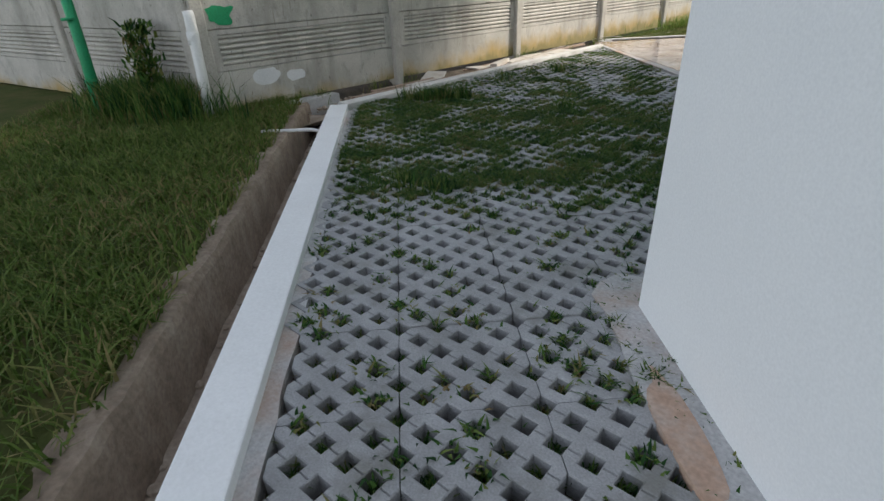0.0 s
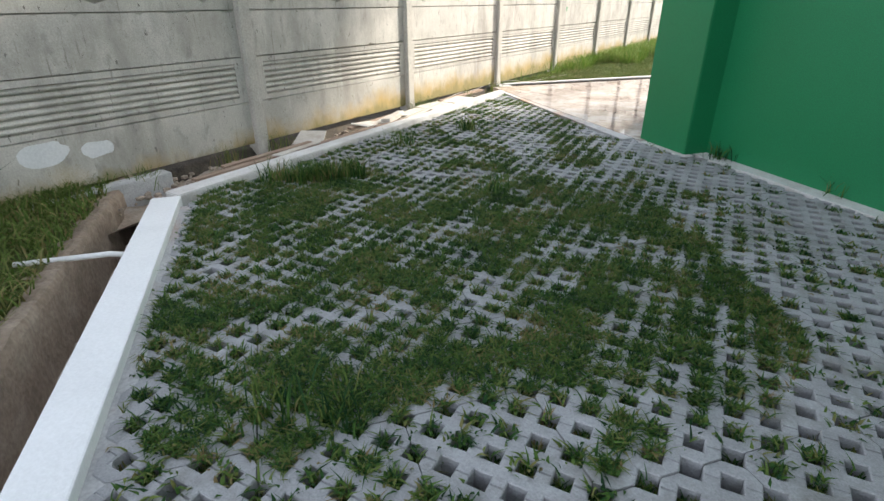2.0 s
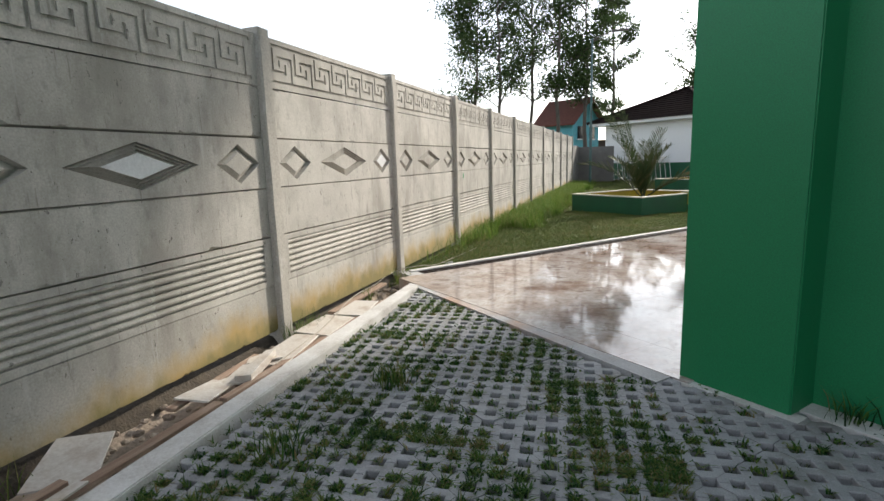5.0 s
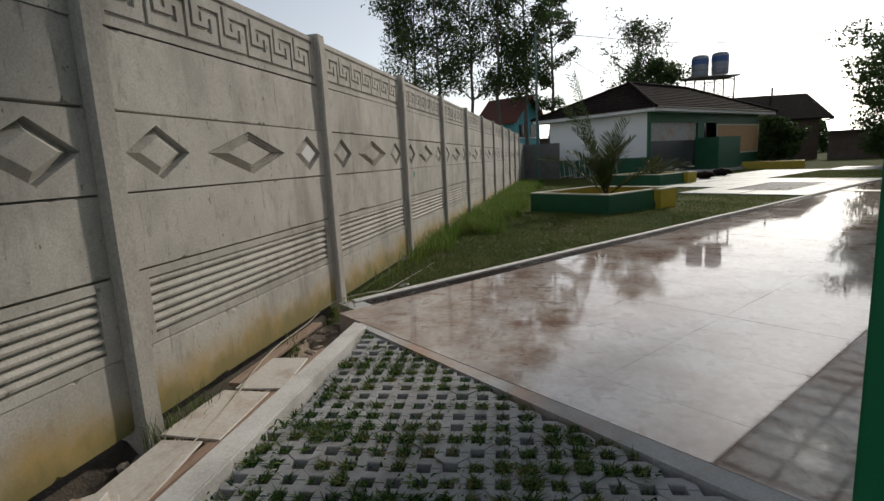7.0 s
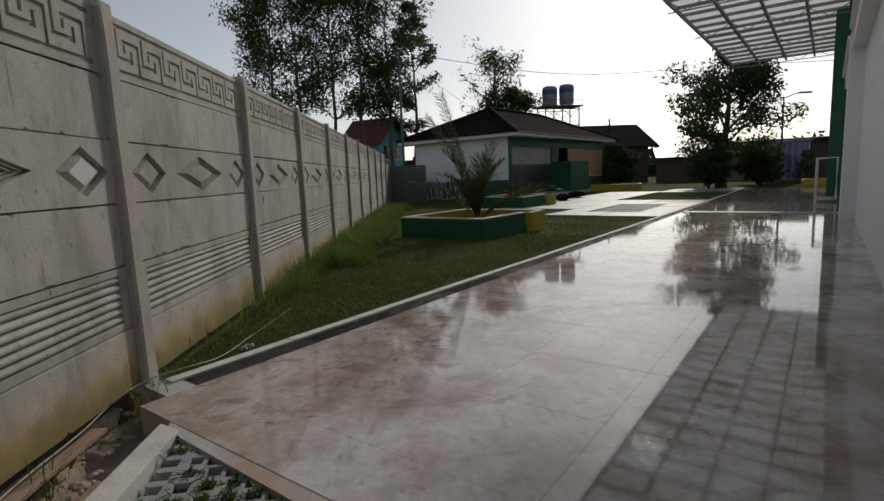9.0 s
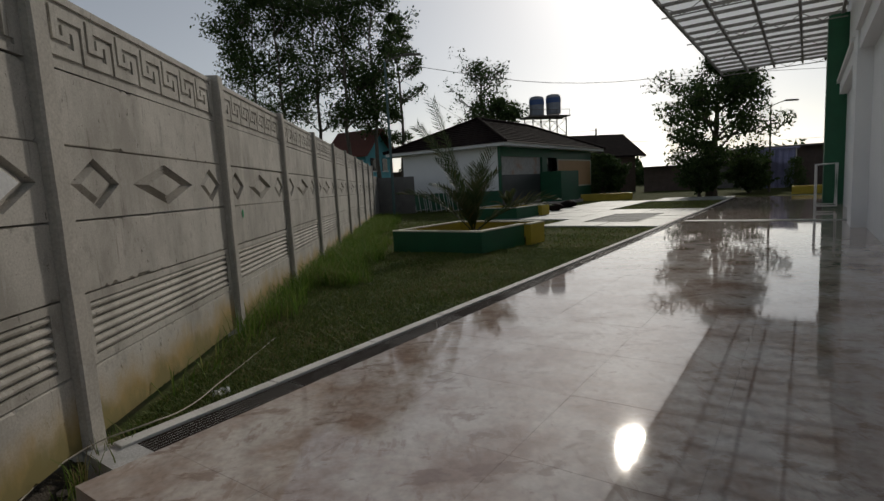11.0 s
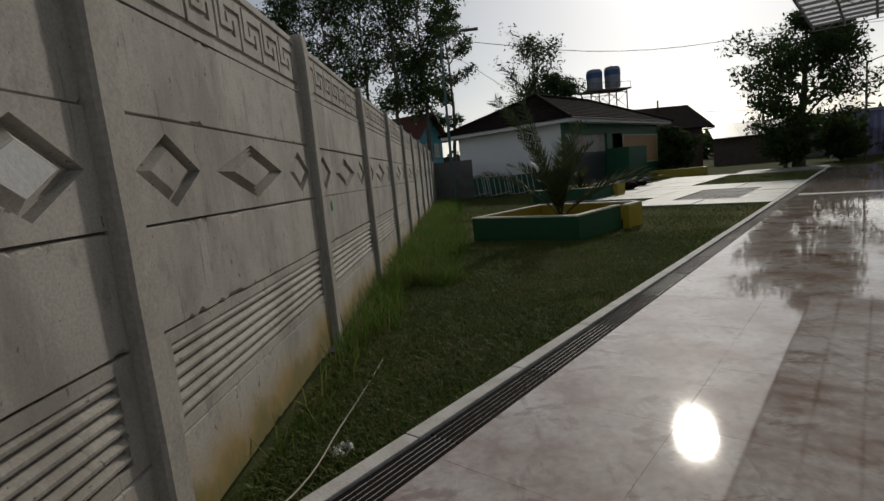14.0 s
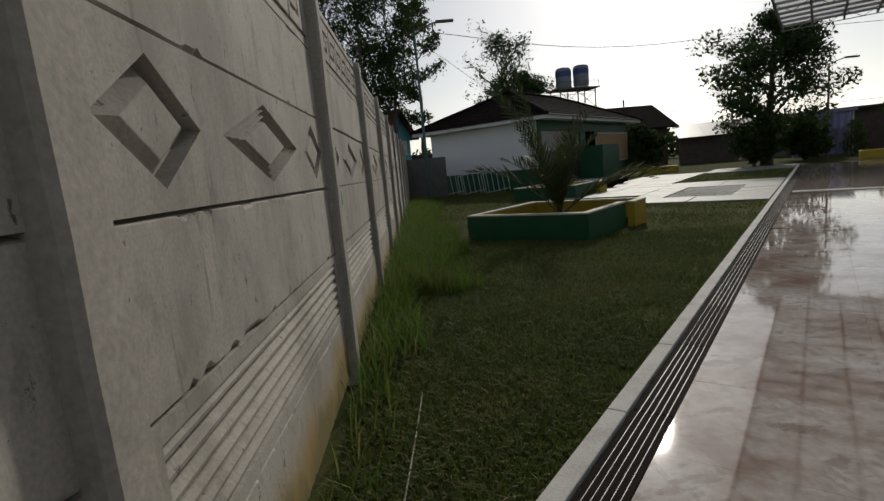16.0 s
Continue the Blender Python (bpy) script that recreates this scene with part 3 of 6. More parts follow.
def mesh_of(bm, name, mat):
    bmesh.ops.recalc_face_normals(bm, faces=bm.faces[:])
    me = bpy.data.meshes.new(name)
    bm.to_mesh(me)
    bm.free()
    me.materials.append(mat)
    return me


ROWS_OF = [("plain_panel", mesh_of(plain_panel(), "plain_panel", CONCRETE)), ("ribbed_panel", mesh_of(ribbed_panel(), "ribbed_panel", CONCRETE))]
ROWS_OF += [ROWS_OF[0], ("diamond_panel", mesh_of(diamond_panel(), "diamond_panel", CONCRETE)), ROWS_OF[0], ("meander_panel", mesh_of(meander_panel(), "meander_panel", CONCRETE))]
POST_ME = mesh_of(post_bm(), "fence_post", POSTMAT)
RIB_ME = mesh_of(rib_bm(), "rib", CONCRETE)
PLAIN_MES = [mesh_of(plain_panel(), "plain_panel", CONCRETE) for _ in range(7)]


def fence(m, first, last, label):
    root = empty("concrete_fence", m, label, "fence")
    for k in range(first, last + 1):
        share("fence_post", POST_ME, root, pose(0, k * S, random.uniform(-0.012, 0.012), random.uniform(-0.4, 0.4), random.uniform(-0.3, 0.3), 0))
        if k == last:
            break
        for r, (name, me) in enumerate(ROWS_OF):
            if name == "plain_panel":
                me = PLAIN_MES[(k * 3 + r) % 7]
            ob = share(name, me, root, pose(random.uniform(-0.004, 0.003), k * S + (S - PL) / 2, Z0 + r * ROW, random.uniform(-0.12, 0.12), 0, 0))
            if r == 1:
                for q in range(RIBS):
                    share("rib", RIB_ME, ob, pose(0, 0, RIB_ZB + q * (RIB_ZT - RIB_ZB) / RIBS))
    return root


fence(pose(0, -0.15, 0), -3, 9, "weathered grey precast concrete panel fence with diamond and meander reliefs")
fence(Matrix.Translation((-7.14, -9.62, 0)) @ Matrix.Rotation(radians(-74), 4, "Z"), 0, 3, "grey precast concrete panel fence meeting the first at a corner")

# ---- hall (large building with green and white walls) ----
HT = 6.9
bm = BM()
prism(bm, plan(hall, [(0.55, 0.25), (14, 0.25), (14, 0.65), (0.55, 0.65)]), -0.3, HT)
tagged(link("wall_hall_end", bm, GREEN), "tall bright green painted plaster wall", "wall", kind="structure")
bm = BM()
prism(bm, plan(hall, [(0, 0), (0.64, 0), (0.64, 0.66), (0, 0.66)]), -0.3, HT)
bmesh.ops.bevel(bm, geom=[e for e in bm.edges if abs(e.verts[0].co.z - e.verts[1].co.z) > 1], offset=0.008, segments=2, affect="EDGES")
tagged(link("pillar_hall_corner", bm, GREEN), "bright green painted square corner pillar of the hall", "pillar", kind="structure")
DOOR_B0, DOOR_B1, DOOR_H = 14.4, 16.1, 2.6
bm = BM()
prism(bm, plan(hall, [(0.10, 0.66), (0.40, 0.66), (0.40, DOOR_B0), (0.10, DOOR_B0)]), -0.3, HT)
prism(bm, plan(hall, [(0.10, DOOR_B1), (0.40, DOOR_B1), (0.40, 34), (0.10, 34)]), -0.3, HT)
prism(bm, plan(hall, [(0.10, DOOR_B0), (0.40, DOOR_B0), (0.40, DOOR_B1), (0.10, DOOR_B1)]), DOOR_H, HT)
tagged(link("wall_hall_side", bm, WHITE), "white painted hall wall along the terrace", "wall", kind="structure")
bm = BM()
for b0, b1 in ((0.66, 12.6), (13.8, 20.6)):
    prism(bm, plan(hall, [(-0.12, b0), (0.10, b0), (0.10, b1), (-0.12, b1)]), 3.55, 3.9)
    prism(bm, plan(hall, [(-0.20, b0), (0.10, b0), (0.10, b1), (-0.20, b1)]), 3.9, 4.0)
tagged(link("trim_cornice", bm, WHITE), "white plaster cornice on the hall wall", "cornice", kind="structure")
bm = BM()
prism(bm, plan(hall, [(-0.16, 12.6), (0.12, 12.6), (0.12, 13.8), (-0.16, 13.8)]), -0.1, 3.9)
tagged(link("pilaster", bm, WHITE), "white plaster pilaster beside the hall door", "pilaster", kind="structure")
bm = BM()
prism(bm, plan(hall, [(-0.45, 21.0), (0.14, 21.0), (0.14, 22.3), (-0.45, 22.3)]), -0.1, 6.15)
tagged(link("pillar_green", bm, DKGREEN), "tall dark green square pillar carrying the canopy", "pillar", kind="structure")
bm = BM()
prism(bm, plan(hall, [(14, 0.25), (14.3, 0.25), (14.3, 34), (14, 34)]), -0.3, HT)
prism(bm, plan(hall, [(0.1, 34), (14.3, 34), (14.3, 34.3), (0.1, 34.3)]), -0.3, HT)
tagged(link("wall_hall_back", bm, WHITE), "white painted far walls of the hall", "wall", kind="structure")
bm = BM()
prism(bm, plan(hall, [(-0.3, -0.2), (14.6, -0.2), (14.6, 34.6), (-0.3, 34.6)]), HT, HT + 0.25)
tagged(link("roof_hall", bm, ROOF), "dark flat roof edge of the hall", "roof", kind="structure")
door = empty("door_1", HALL @ pose(0, 0, 0), "brown wooden double door in a white frame", "door", kind="structure")
bm = BM()
box(bm, 0.12, DOOR_B0 - 0.0, 0, 0.22, DOOR_B0 + 0.1, DOOR_H, None, 0.006)
box(bm, 0.12, DOOR_B1 - 0.1, 0, 0.22, DOOR_B1, DOOR_H, None, 0.006)
box(bm, 0.12, DOOR_B0 + 0.1, DOOR_H - 0.1, 0.22, DOOR_B1 - 0.1, DOOR_H, None, 0.006)
part("door_frame", bm, WHITE, door)
for b0 in (DOOR_B0 + 0.1, (DOOR_B0 + DOOR_B1) / 2 + 0.002):
    bm = BM()
    w = (DOOR_B1 - DOOR_B0) / 2 - 0.104
    box(bm, 0.16, b0, 0.01, 0.20, b0 + w, DOOR_H - 0.1, None, 0.004)
    for z0, z1 in ((0.2, 1.0), (1.15, 2.3)):
        box(bm, 0.152, b0 + 0.12, z0, 0.162, b0 + w - 0.12, z1, None, 0.004)
    leaf = part("door_leaf", bm, DOORWOOD, door)
    bm = BM()
    tube(bm, [(0.13, b0 + w / 2, 1.0), (0.13, b0 + w / 2, 1.2)], 0.012)
    part("door_handle", bm, ALU, leaf)

# annex: white block by the start of the walk
bm = BM()
prism(bm, plan(hall, [(4.47, -2.77), (9.5, -3.03), (9.5, 0.25), (4.47, 0.25)]), -0.2, 3.4)
bmesh.ops.bevel(bm, geom=[e for e in bm.edges if abs(e.verts[0].co.z - e.verts[1].co.z) > 1], offset=0.006, segments=2, affect="EDGES")
tagged(link("wall_annex", bm, WHITE), "plain white painted wall of a low annex", "wall", kind="structure")

# ---- terrace ----
TZ = 0.015
bm = BM()
TERR = clip(ccw(plan(hall, [(-7, -0.06), (0.1, -0.06), (0.1, 29), (-7, 29)])), ccw(plan(curb, [(-3, -0.298), (28, -0.298), (28, -9), (-3, -9)])))
prism(bm, TERR, -0.4, TZ - 0.004)
prism(bm, [(-0.06, -0.22), (0.24, -0.46), tuple(curb(0.05, -0.298).xy), tuple(curb(-0.05, 0.0).xy)], -0.3, 0.010)
tagged(link("terrace_bed", bm, CEMENT), "grey tile bed of the terrace", "floor", kind="structure")
bm = BM()
prism(bm, [(0.44, -0.87), (0.57, -1.01), tuple(hall(-0.02, -0.2).xy), tuple(hall(-0.02, -0.062).xy), (0.42, -0.77)], -0.3, 0.012)
tagged(link("trim_border", bm, CEMENT), "worn grey-brown concrete strip between grass blocks and terrace", "border strip", kind="structure")
bm = BM()
for i in range(29):
    box(bm, -0.12 + i, -0.10, -0.3, 0.876 + i, -0.005, 0.028 + random.uniform(-0.003, 0.003), CURB, 0.008)
tagged(link("kerb_terrace", bm, KERBWORN), "pale concrete kerb between lawn and drain grate", "kerb", kind="structure")
bm = BM()
box(bm, 14.0, -4.3, TZ - 0.01, 14.35, -0.33, TZ + 0.012, CURB, 0.004)
tagged(link("trim_threshold", bm, PATHWHITE), "pale stone strip laid across the terrace", "threshold", kind="structure")
bm = BM()
box(bm, -0.1, -0.298, -0.3, 28, -0.10, -0.07, CURB)
tagged(link("drain_channel", bm, SOIL), "dark shallow channel under the grate", "drain", kind="structure")
grate = empty("drain_grate", CURB, "dark slotted drain grate along the tiled terrace", "grate")
bm = BM()
for j in range(6):
    c = -0.294 + j * 0.0315
    box(bm, 0.004, c, -0.03, 0.992, c + 0.027, 0.012, None, 0.002)
for x in (0.004, 0.335, 0.665, 0.97):
    box(bm, x, -0.292, -0.035, x + 0.018, -0.106, 0.004)
GRATE_ME = mesh_of(bm, "grate_section", GRATE)
for i in range(0, 28):
    share("grate_section", GRATE_ME, grate, pose(i - 0.05, random.uniform(-0.002, 0.002), 0))
for j in range(5):
    bm = BM()
    c = -0.294 + j * 0.0315 + 0.0275
    box(bm, -0.05, c, -0.02, 27.9, c + 0.0035, 0.0105)
    part("slot_edge", bm, STEEL, grate, "thin worn metal edge")

# ---- canopy ----
canopy = empty("canopy", EAVES, "translucent sheet canopy on a grey steel frame beside the hall", "canopy")
# CB0: unseen near end, drawn out this far to shade fence and paving
CZ, CA, CB0, CB1 = 6.26, -4.45, 4.0, 29.6
bm = BM()
box(bm, CA, CB0, CZ, 0.1, CB1, CZ + 0.012)
sheet = part("sheet", bm, POLY, canopy, "milky translucent roofing sheet")
for a in np.linspace(CA, 0.0, 5):
    bm = BM()
    box(bm, a - 0.04, CB0, CZ - 0.14, a + 0.04, CB1, CZ - 0.04)
    part("beam", bm, CANOPYSTEEL, canopy)
for b in np.arange(CB0, CB1 + 0.1, 1.0):
    bm = BM()
    box(bm, CA, b - 0.03, CZ - 0.10, 0.1, b + 0.03, CZ - 0.003)
    part("purlin", bm, CANOPYSTEEL, canopy)
for b in np.arange(CB0, CB1, 4.0):
    bm = BM()
    tube(bm, [(CA, b, CZ - 0.42), (0.1, b, CZ - 0.42)], 0.02, 6)
    for k in range(8):
        a0, a1 = CA + k * 0.56, CA + (k + 1) * 0.56
        tube(bm, [(a0, b, CZ - (0.42 if k % 2 else 0.1)), (a1, b, CZ - (0.1 if k % 2 else 0.42))], 0.014, 6)
    part("truss", bm, CANOPYSTEEL, canopy)

# white metal rack by the pillar
rack = empty("metal_rack", EAVES @ pose(-0.60, 18.0, TZ), "white tubular metal rack against the hall wall", "rack")
for i in range(5):
    bm = BM()
    tube(bm, [(0.0, i * 0.25, 0), (0.0, i * 0.25, 1.35)], 0.03, 8)
    part("upright", bm, STEEL, rack)
for i in range(4):
    bm = BM()
    tube(bm, [(0.0, 0, 0.12 + i * 0.4), (0.0, 1.0, 0.12 + i * 0.4)], 0.028, 8)
    part("rail", bm, STEEL, rack)
for i in (0, 4):
    bm = BM()
    tube(bm, [(0.0, i * 0.25, 0.12), (0.5, i * 0.25, 0.12), (0.5, i * 0.25, 1.35), (0.0, i * 0.25, 1.33)], 0.028, 8)
    part("side_frame", bm, STEEL, rack)

# ---- channel between kerb and fence: earth, offcuts, planks ----
# added fill behind the fence foot: blocks light so the gap stays dark
bm = BM()
vs = []
for j in range(61):
    y = -7.3 + 7.1 * j / 60
    vs.append([bm.verts.new((x, y, z + 0.03 * noise.noise((x * 5, y * 3, 2)))) for x, z in ((-1.2, -0.5), (-1.2, 0.02), (-0.5, 0.0), (-0.12, -0.04), (-0.05, -0.12), (0.0, -0.5))])
for r, q in zip(vs, vs[1:]):
    for k in range(5):
        bm.faces.new((r[k], r[k + 1], q[k + 1], q[k]))
tagged(link("ground_bank", bm, SOIL, smooth=True), "added dark earth fill that keeps the gap under the fence panels dark", "earth", kind="structure")
bm = BM()
nx, ny = 6, 60
vs = [[bm.verts.new((-0.06 + 0.70 * i / nx, -7.2 + 7.0 * j / ny, -0.13 + 0.05 * noise.noise((i * 0.7, j * 0.4, 0)) - (0.05 if 0 < i < nx else 0))) for i in range(nx + 1)] for j in range(ny + 1)]
for j in range(ny):
    for i in range(nx):
        bm.faces.new((vs[j][i], vs[j][i + 1], vs[j + 1][i + 1], vs[j + 1][i]))
tagged(link("channel_earth", bm, RUBBLE, smooth=True), "rubble and earth in the channel below the fence", "earth", kind="structure")


def slab(name, x, y, z, w, l, t, turn, tilt, mat, label, cat, roll=0.0):
    bm = BM()
    pts = [(-w / 2, -l / 2), (w / 2, -l / 2 + random.uniform(0, 0.04)), (w / 2 - random.uniform(0, 0.05), l / 2), (-w / 2 + random.uniform(0, 0.03), l / 2 - random.uniform(0, 0.04))]
    prism(bm, pts, -t / 2, t / 2)
    bmesh.ops.bevel(bm, geom=bm.edges[:], offset=0.002, segments=1, affect="EDGES")
    ob = link(name, bm, mat, m=pose(x, y, z, tilt, roll, turn))
    return tagged(ob, label, cat, "offcuts over the fence channel")


for x, y, w, l, turn, tilt in ((0.20, -4.45, 0.30, 0.42, 35, 6), (0.26, -3.62, 0.22, 0.40, 8, -5), (0.30, -3.35, 0.20, 0.3, 14, 4), (0.30, -2.86, 0.28, 0.60, 4, 2),
                               (0.26, -2.25, 0.32, 0.56, 2, -1), (0.27, -1.72, 0.30, 0.46, 5, 1.5), (0.22, -3.05, 0.25, 0.25, 40, -7)):
    slab("tile_offcut", x, y - 0.15, 0.0 + random.uniform(0, 0.015), w, l, 0.012, turn, tilt, OFFCUT, "broken cream floor tile laid over the channel", "tile", random.uniform(-4, 4))
slab("board_offcut", 0.33, -3.40, 0.03, 0.10, 0.45, 0.06, 12, 3, OFFCUT, "pale split block lying on the channel edge", "block")
for x0, y0, x1, y1 in ((0.45, -5.95, 0.43, -3.75), (0.43, -3.7, 0.37, -1.2), (0.08, -1.9, 0.05, -0.7), (0.22, -3.9, 0.12, -3.0), (0.34, -5.6, 0.35, -4.6)):
    bm = BM()
    ln = math.hypot(x1 - x0, y1 - y0)
    box(bm, 0, -random.uniform(0.025, 0.05), -0.012, ln, 0.03, 0.012, None, 0.004)
    tagged(link("plank", bm, WOOD, m=pose(x0, y0 - 0.15, 0.0, random.uniform(-8, 8), random.uniform(-1, 1), math.degrees(math.atan2(y1 - y0, x1 - x0)))), "weathered reddish-brown wooden plank in the channel", "plank", "planks in the channel")
bm = BM()
for i in range(420):
    x, y, r = random.uniform(-0.04, 0.5), random.uniform(-6.9, -0.4), random.uniform(0.008, 0.04)
    bmesh.ops.create_icosphere(bm, subdivisions=1, radius=r, matrix=Matrix.Translation((x, y, -0.10)) @ Matrix.Rotation(random.uniform(0, 3), 4, "Z") @ Matrix.Diagonal((1, random.uniform(0.5, 1.3), 0.6, 1)))
tagged(link("channel_rubble", bm, RUBBLE), "broken bits of concrete and stone in the channel", "rubble", kind="stuff")
# beam and pipes at the fence corner
bm = BM()
box(bm, 0.02, -7.15, -0.3, 0.16, -6.10, 0.02, None, 0.012)
tagged(link("concrete_beam", bm, CEMENT), "grey concrete beam at the foot of the fence", "beam")
bm = BM()
tube(bm, [kerbp(0.72, -0.55, 0.01), kerbp(0.70, -0.1, 0.0), kerbp(0.69, 0.02, -0.03)], 0.016, 10)
tagged(link("white_pipe", bm, PVC, smooth=True), "thin white plastic pipe laid across the open drain", "pipe")
bm = BM()
tube(bm, [(0.10, -7.62, -0.02), (0.03, -7.58, 0.45), (-0.02, -7.55, 0.95), (-0.03, -7.55, 1.0)], [0.052, 0.052, 0.052, 0.05], 12)
tube(bm, [(-0.005, -7.565, 0.70), (-0.012, -7.56, 0.82)], 0.058, 12)
tagged(link("drain_pipe", bm, PVC, smooth=True), "white plastic down pipe leaning on the fence corner", "pipe")
bm = BM()
tube(bm, [(-0.42, -7.95, 0.0), (-0.50, -7.93, 0.5), (-0.55, -7.92, 0.9)], [0.03, 0.028, 0.026], 8)
tagged(link("thin_stake", bm, PVC), "thin whitish stake among the weeds", "stake")
bm = BM()
tube(bm, [(-1.05, -8.35, -0.05), (-1.22, -8.3, 0.7), (-1.42, -8.25, 1.7)], [0.06, 0.055, 0.05], 10)
for z in (0.35, 0.95):
    tube(bm, [(-1.05 - z * 0.22, -8.33, z - 0.012), (-1.05 - z * 0.22, -8.33, z + 0.012)], 0.066, 10)
tagged(link("bamboo_pole", bm, PAINTGREEN, smooth=True), "green painted bamboo pole leaning before the fence", "pole")
# paint smear and plaster marks, thin skins on the panels
def smear(name, y, z, w, h, mat, label, x=-0.0535, ragged_by=0.6, seed=0):
    bm = BM()
    n = 26
    rim = []
    for i in range(n):
        t = 2 * math.pi * i / n
        k = 1 + ragged_by * noise.noise((math.cos(t) * 1.5 + seed, math.sin(t) * 1.5, seed))
        rim.append(bm.verts.new((x, y + w * k * abs(math.cos(t)) ** 0.7 * math.copysign(1, math.cos(t)), z + h * k * abs(math.sin(t)) ** 0.7 * math.copysign(1, math.sin(t)))))
    bm.faces.new(rim)
    r = bmesh.ops.extrude_face_region(bm, geom=bm.faces[:])
    bmesh.ops.translate(bm, verts=[v for v in r["geom"] if isinstance(v, bmesh.types.BMVert)], vec=(0.0015, 0, 0))
    return tagged(link(name, bm, mat), label, "paint mark")


smear("paint_smear", -7.23, 0.95, 0.14, 0.085, PAINTGREEN, "bright green paint smear on a grey panel", seed=3)
smear("plaster_smear", -6.87, 0.30, 0.16, 0.075, PLASTER, "whitish plaster smear on the lowest panel", ragged_by=0.3, seed=5)
smear("plaster_smear", -6.50, 0.27, 0.11, 0.06, PLASTER, "whitish plaster smear on the lowest panel", ragged_by=0.3, seed=9)
for yc, hw in ((-0.51, 0.126), (-3.81, 0.249)):
    bm = BM()
    rim = [(-hw, 0), (0, -0.078), (hw, 0), (0, 0.078)]
    front = [bm.verts.new((-0.0555, yc + y, 1.41 + z)) for y, z in rim]
    back = [bm.verts.new((-0.062, yc + y, 1.41 + z)) for y, z in rim]
    bm.faces.new(front)
    for k in range(4):
        bm.faces.new((front[k], back[k], back[(k + 1) % 4], front[(k + 1) % 4]))
    tagged(link("plaster_fill", bm, PLASTER), "pale plaster filling in a diamond recess", "plaster")
smear("green_spot", 2.75, 1.12, 0.028, 0.04, PAINTGREEN, "small green paint spot on a panel", seed=7)


# hose over the lawn and channel
def curve_tube(name, pts, r, mat, label, cat, res=6):
    cu = bpy.data.curves.new(name, "CURVE")
    cu.dimensions, cu.bevel_depth, cu.bevel_resolution, cu.resolution_u = "3D", r, 2, res
    sp = cu.splines.new("BEZIER")
    sp.bezier_points.add(len(pts) - 1)
    for q, p in zip(sp.bezier_points, pts):
        q.co = p
        q.handle_left_type = q.handle_right_type = "AUTO"
    cu.materials.append(mat)
    return tagged(new(name, cu), label, cat)


curve_tube("hose", [(0.40, 1.95, -0.03), (0.355, 1.3, -0.02), (0.315, 0.8, -0.01), (0.275, 0.2, 0.02), (0.21, -0.05, 0.062), (-0.01, -0.25, 0.04), (-0.03, -0.9, 0.0), (0.07, -1.6, 0.035), (0.30, -2.5, 0.03), (0.40, -3.3, 0.01)], 0.0042, HOSE,
           "thin pale hose lying over lawn and channel", "hose")

# crumpled scrap of plastic on the lawn, orange-brown board in the channel
bm = BM()
bmesh.ops.create_grid(bm, x_segments=7, y_segments=6, size=0.055)
for v in bm.verts:
    v.co.z = 0.03 + 0.035 * noise.noise((v.co.x * 30, v.co.y * 30, 4)) + 0.02 * noise.noise((v.co.x * 70, v.co.y * 70, 1))
    v.co.x *= 1 + 0.25 * noise.noise((v.co.y * 40, 2, 0))
crumple = tagged(link("plastic_scrap", bm, PLASTER, m=pose(0.37, 0.585, LAWN_Z, 0, 0, 30)), "crumpled whitish plastic scrap lying in the grass", "litter")
crumple.modifiers.new("thick", "SOLIDIFY").thickness = 0.002
slab("board_offcut", 0.475, -5.02, 0.022, 0.09, 0.58, 0.014, 3, 0.5, OFFCUT, "orange-brown board lying beside the inner kerb", "board")

# ---- grass blocks ----
PITCH, LAT = 0.112, 6.25
OFF = (-0.4055, -0.3226)
LROT = Matrix.Rotation(radians(LAT), 4, "Z")
HOLE = 0.031      # half the width of a hole
TOP, BASE = 0.0, -0.10


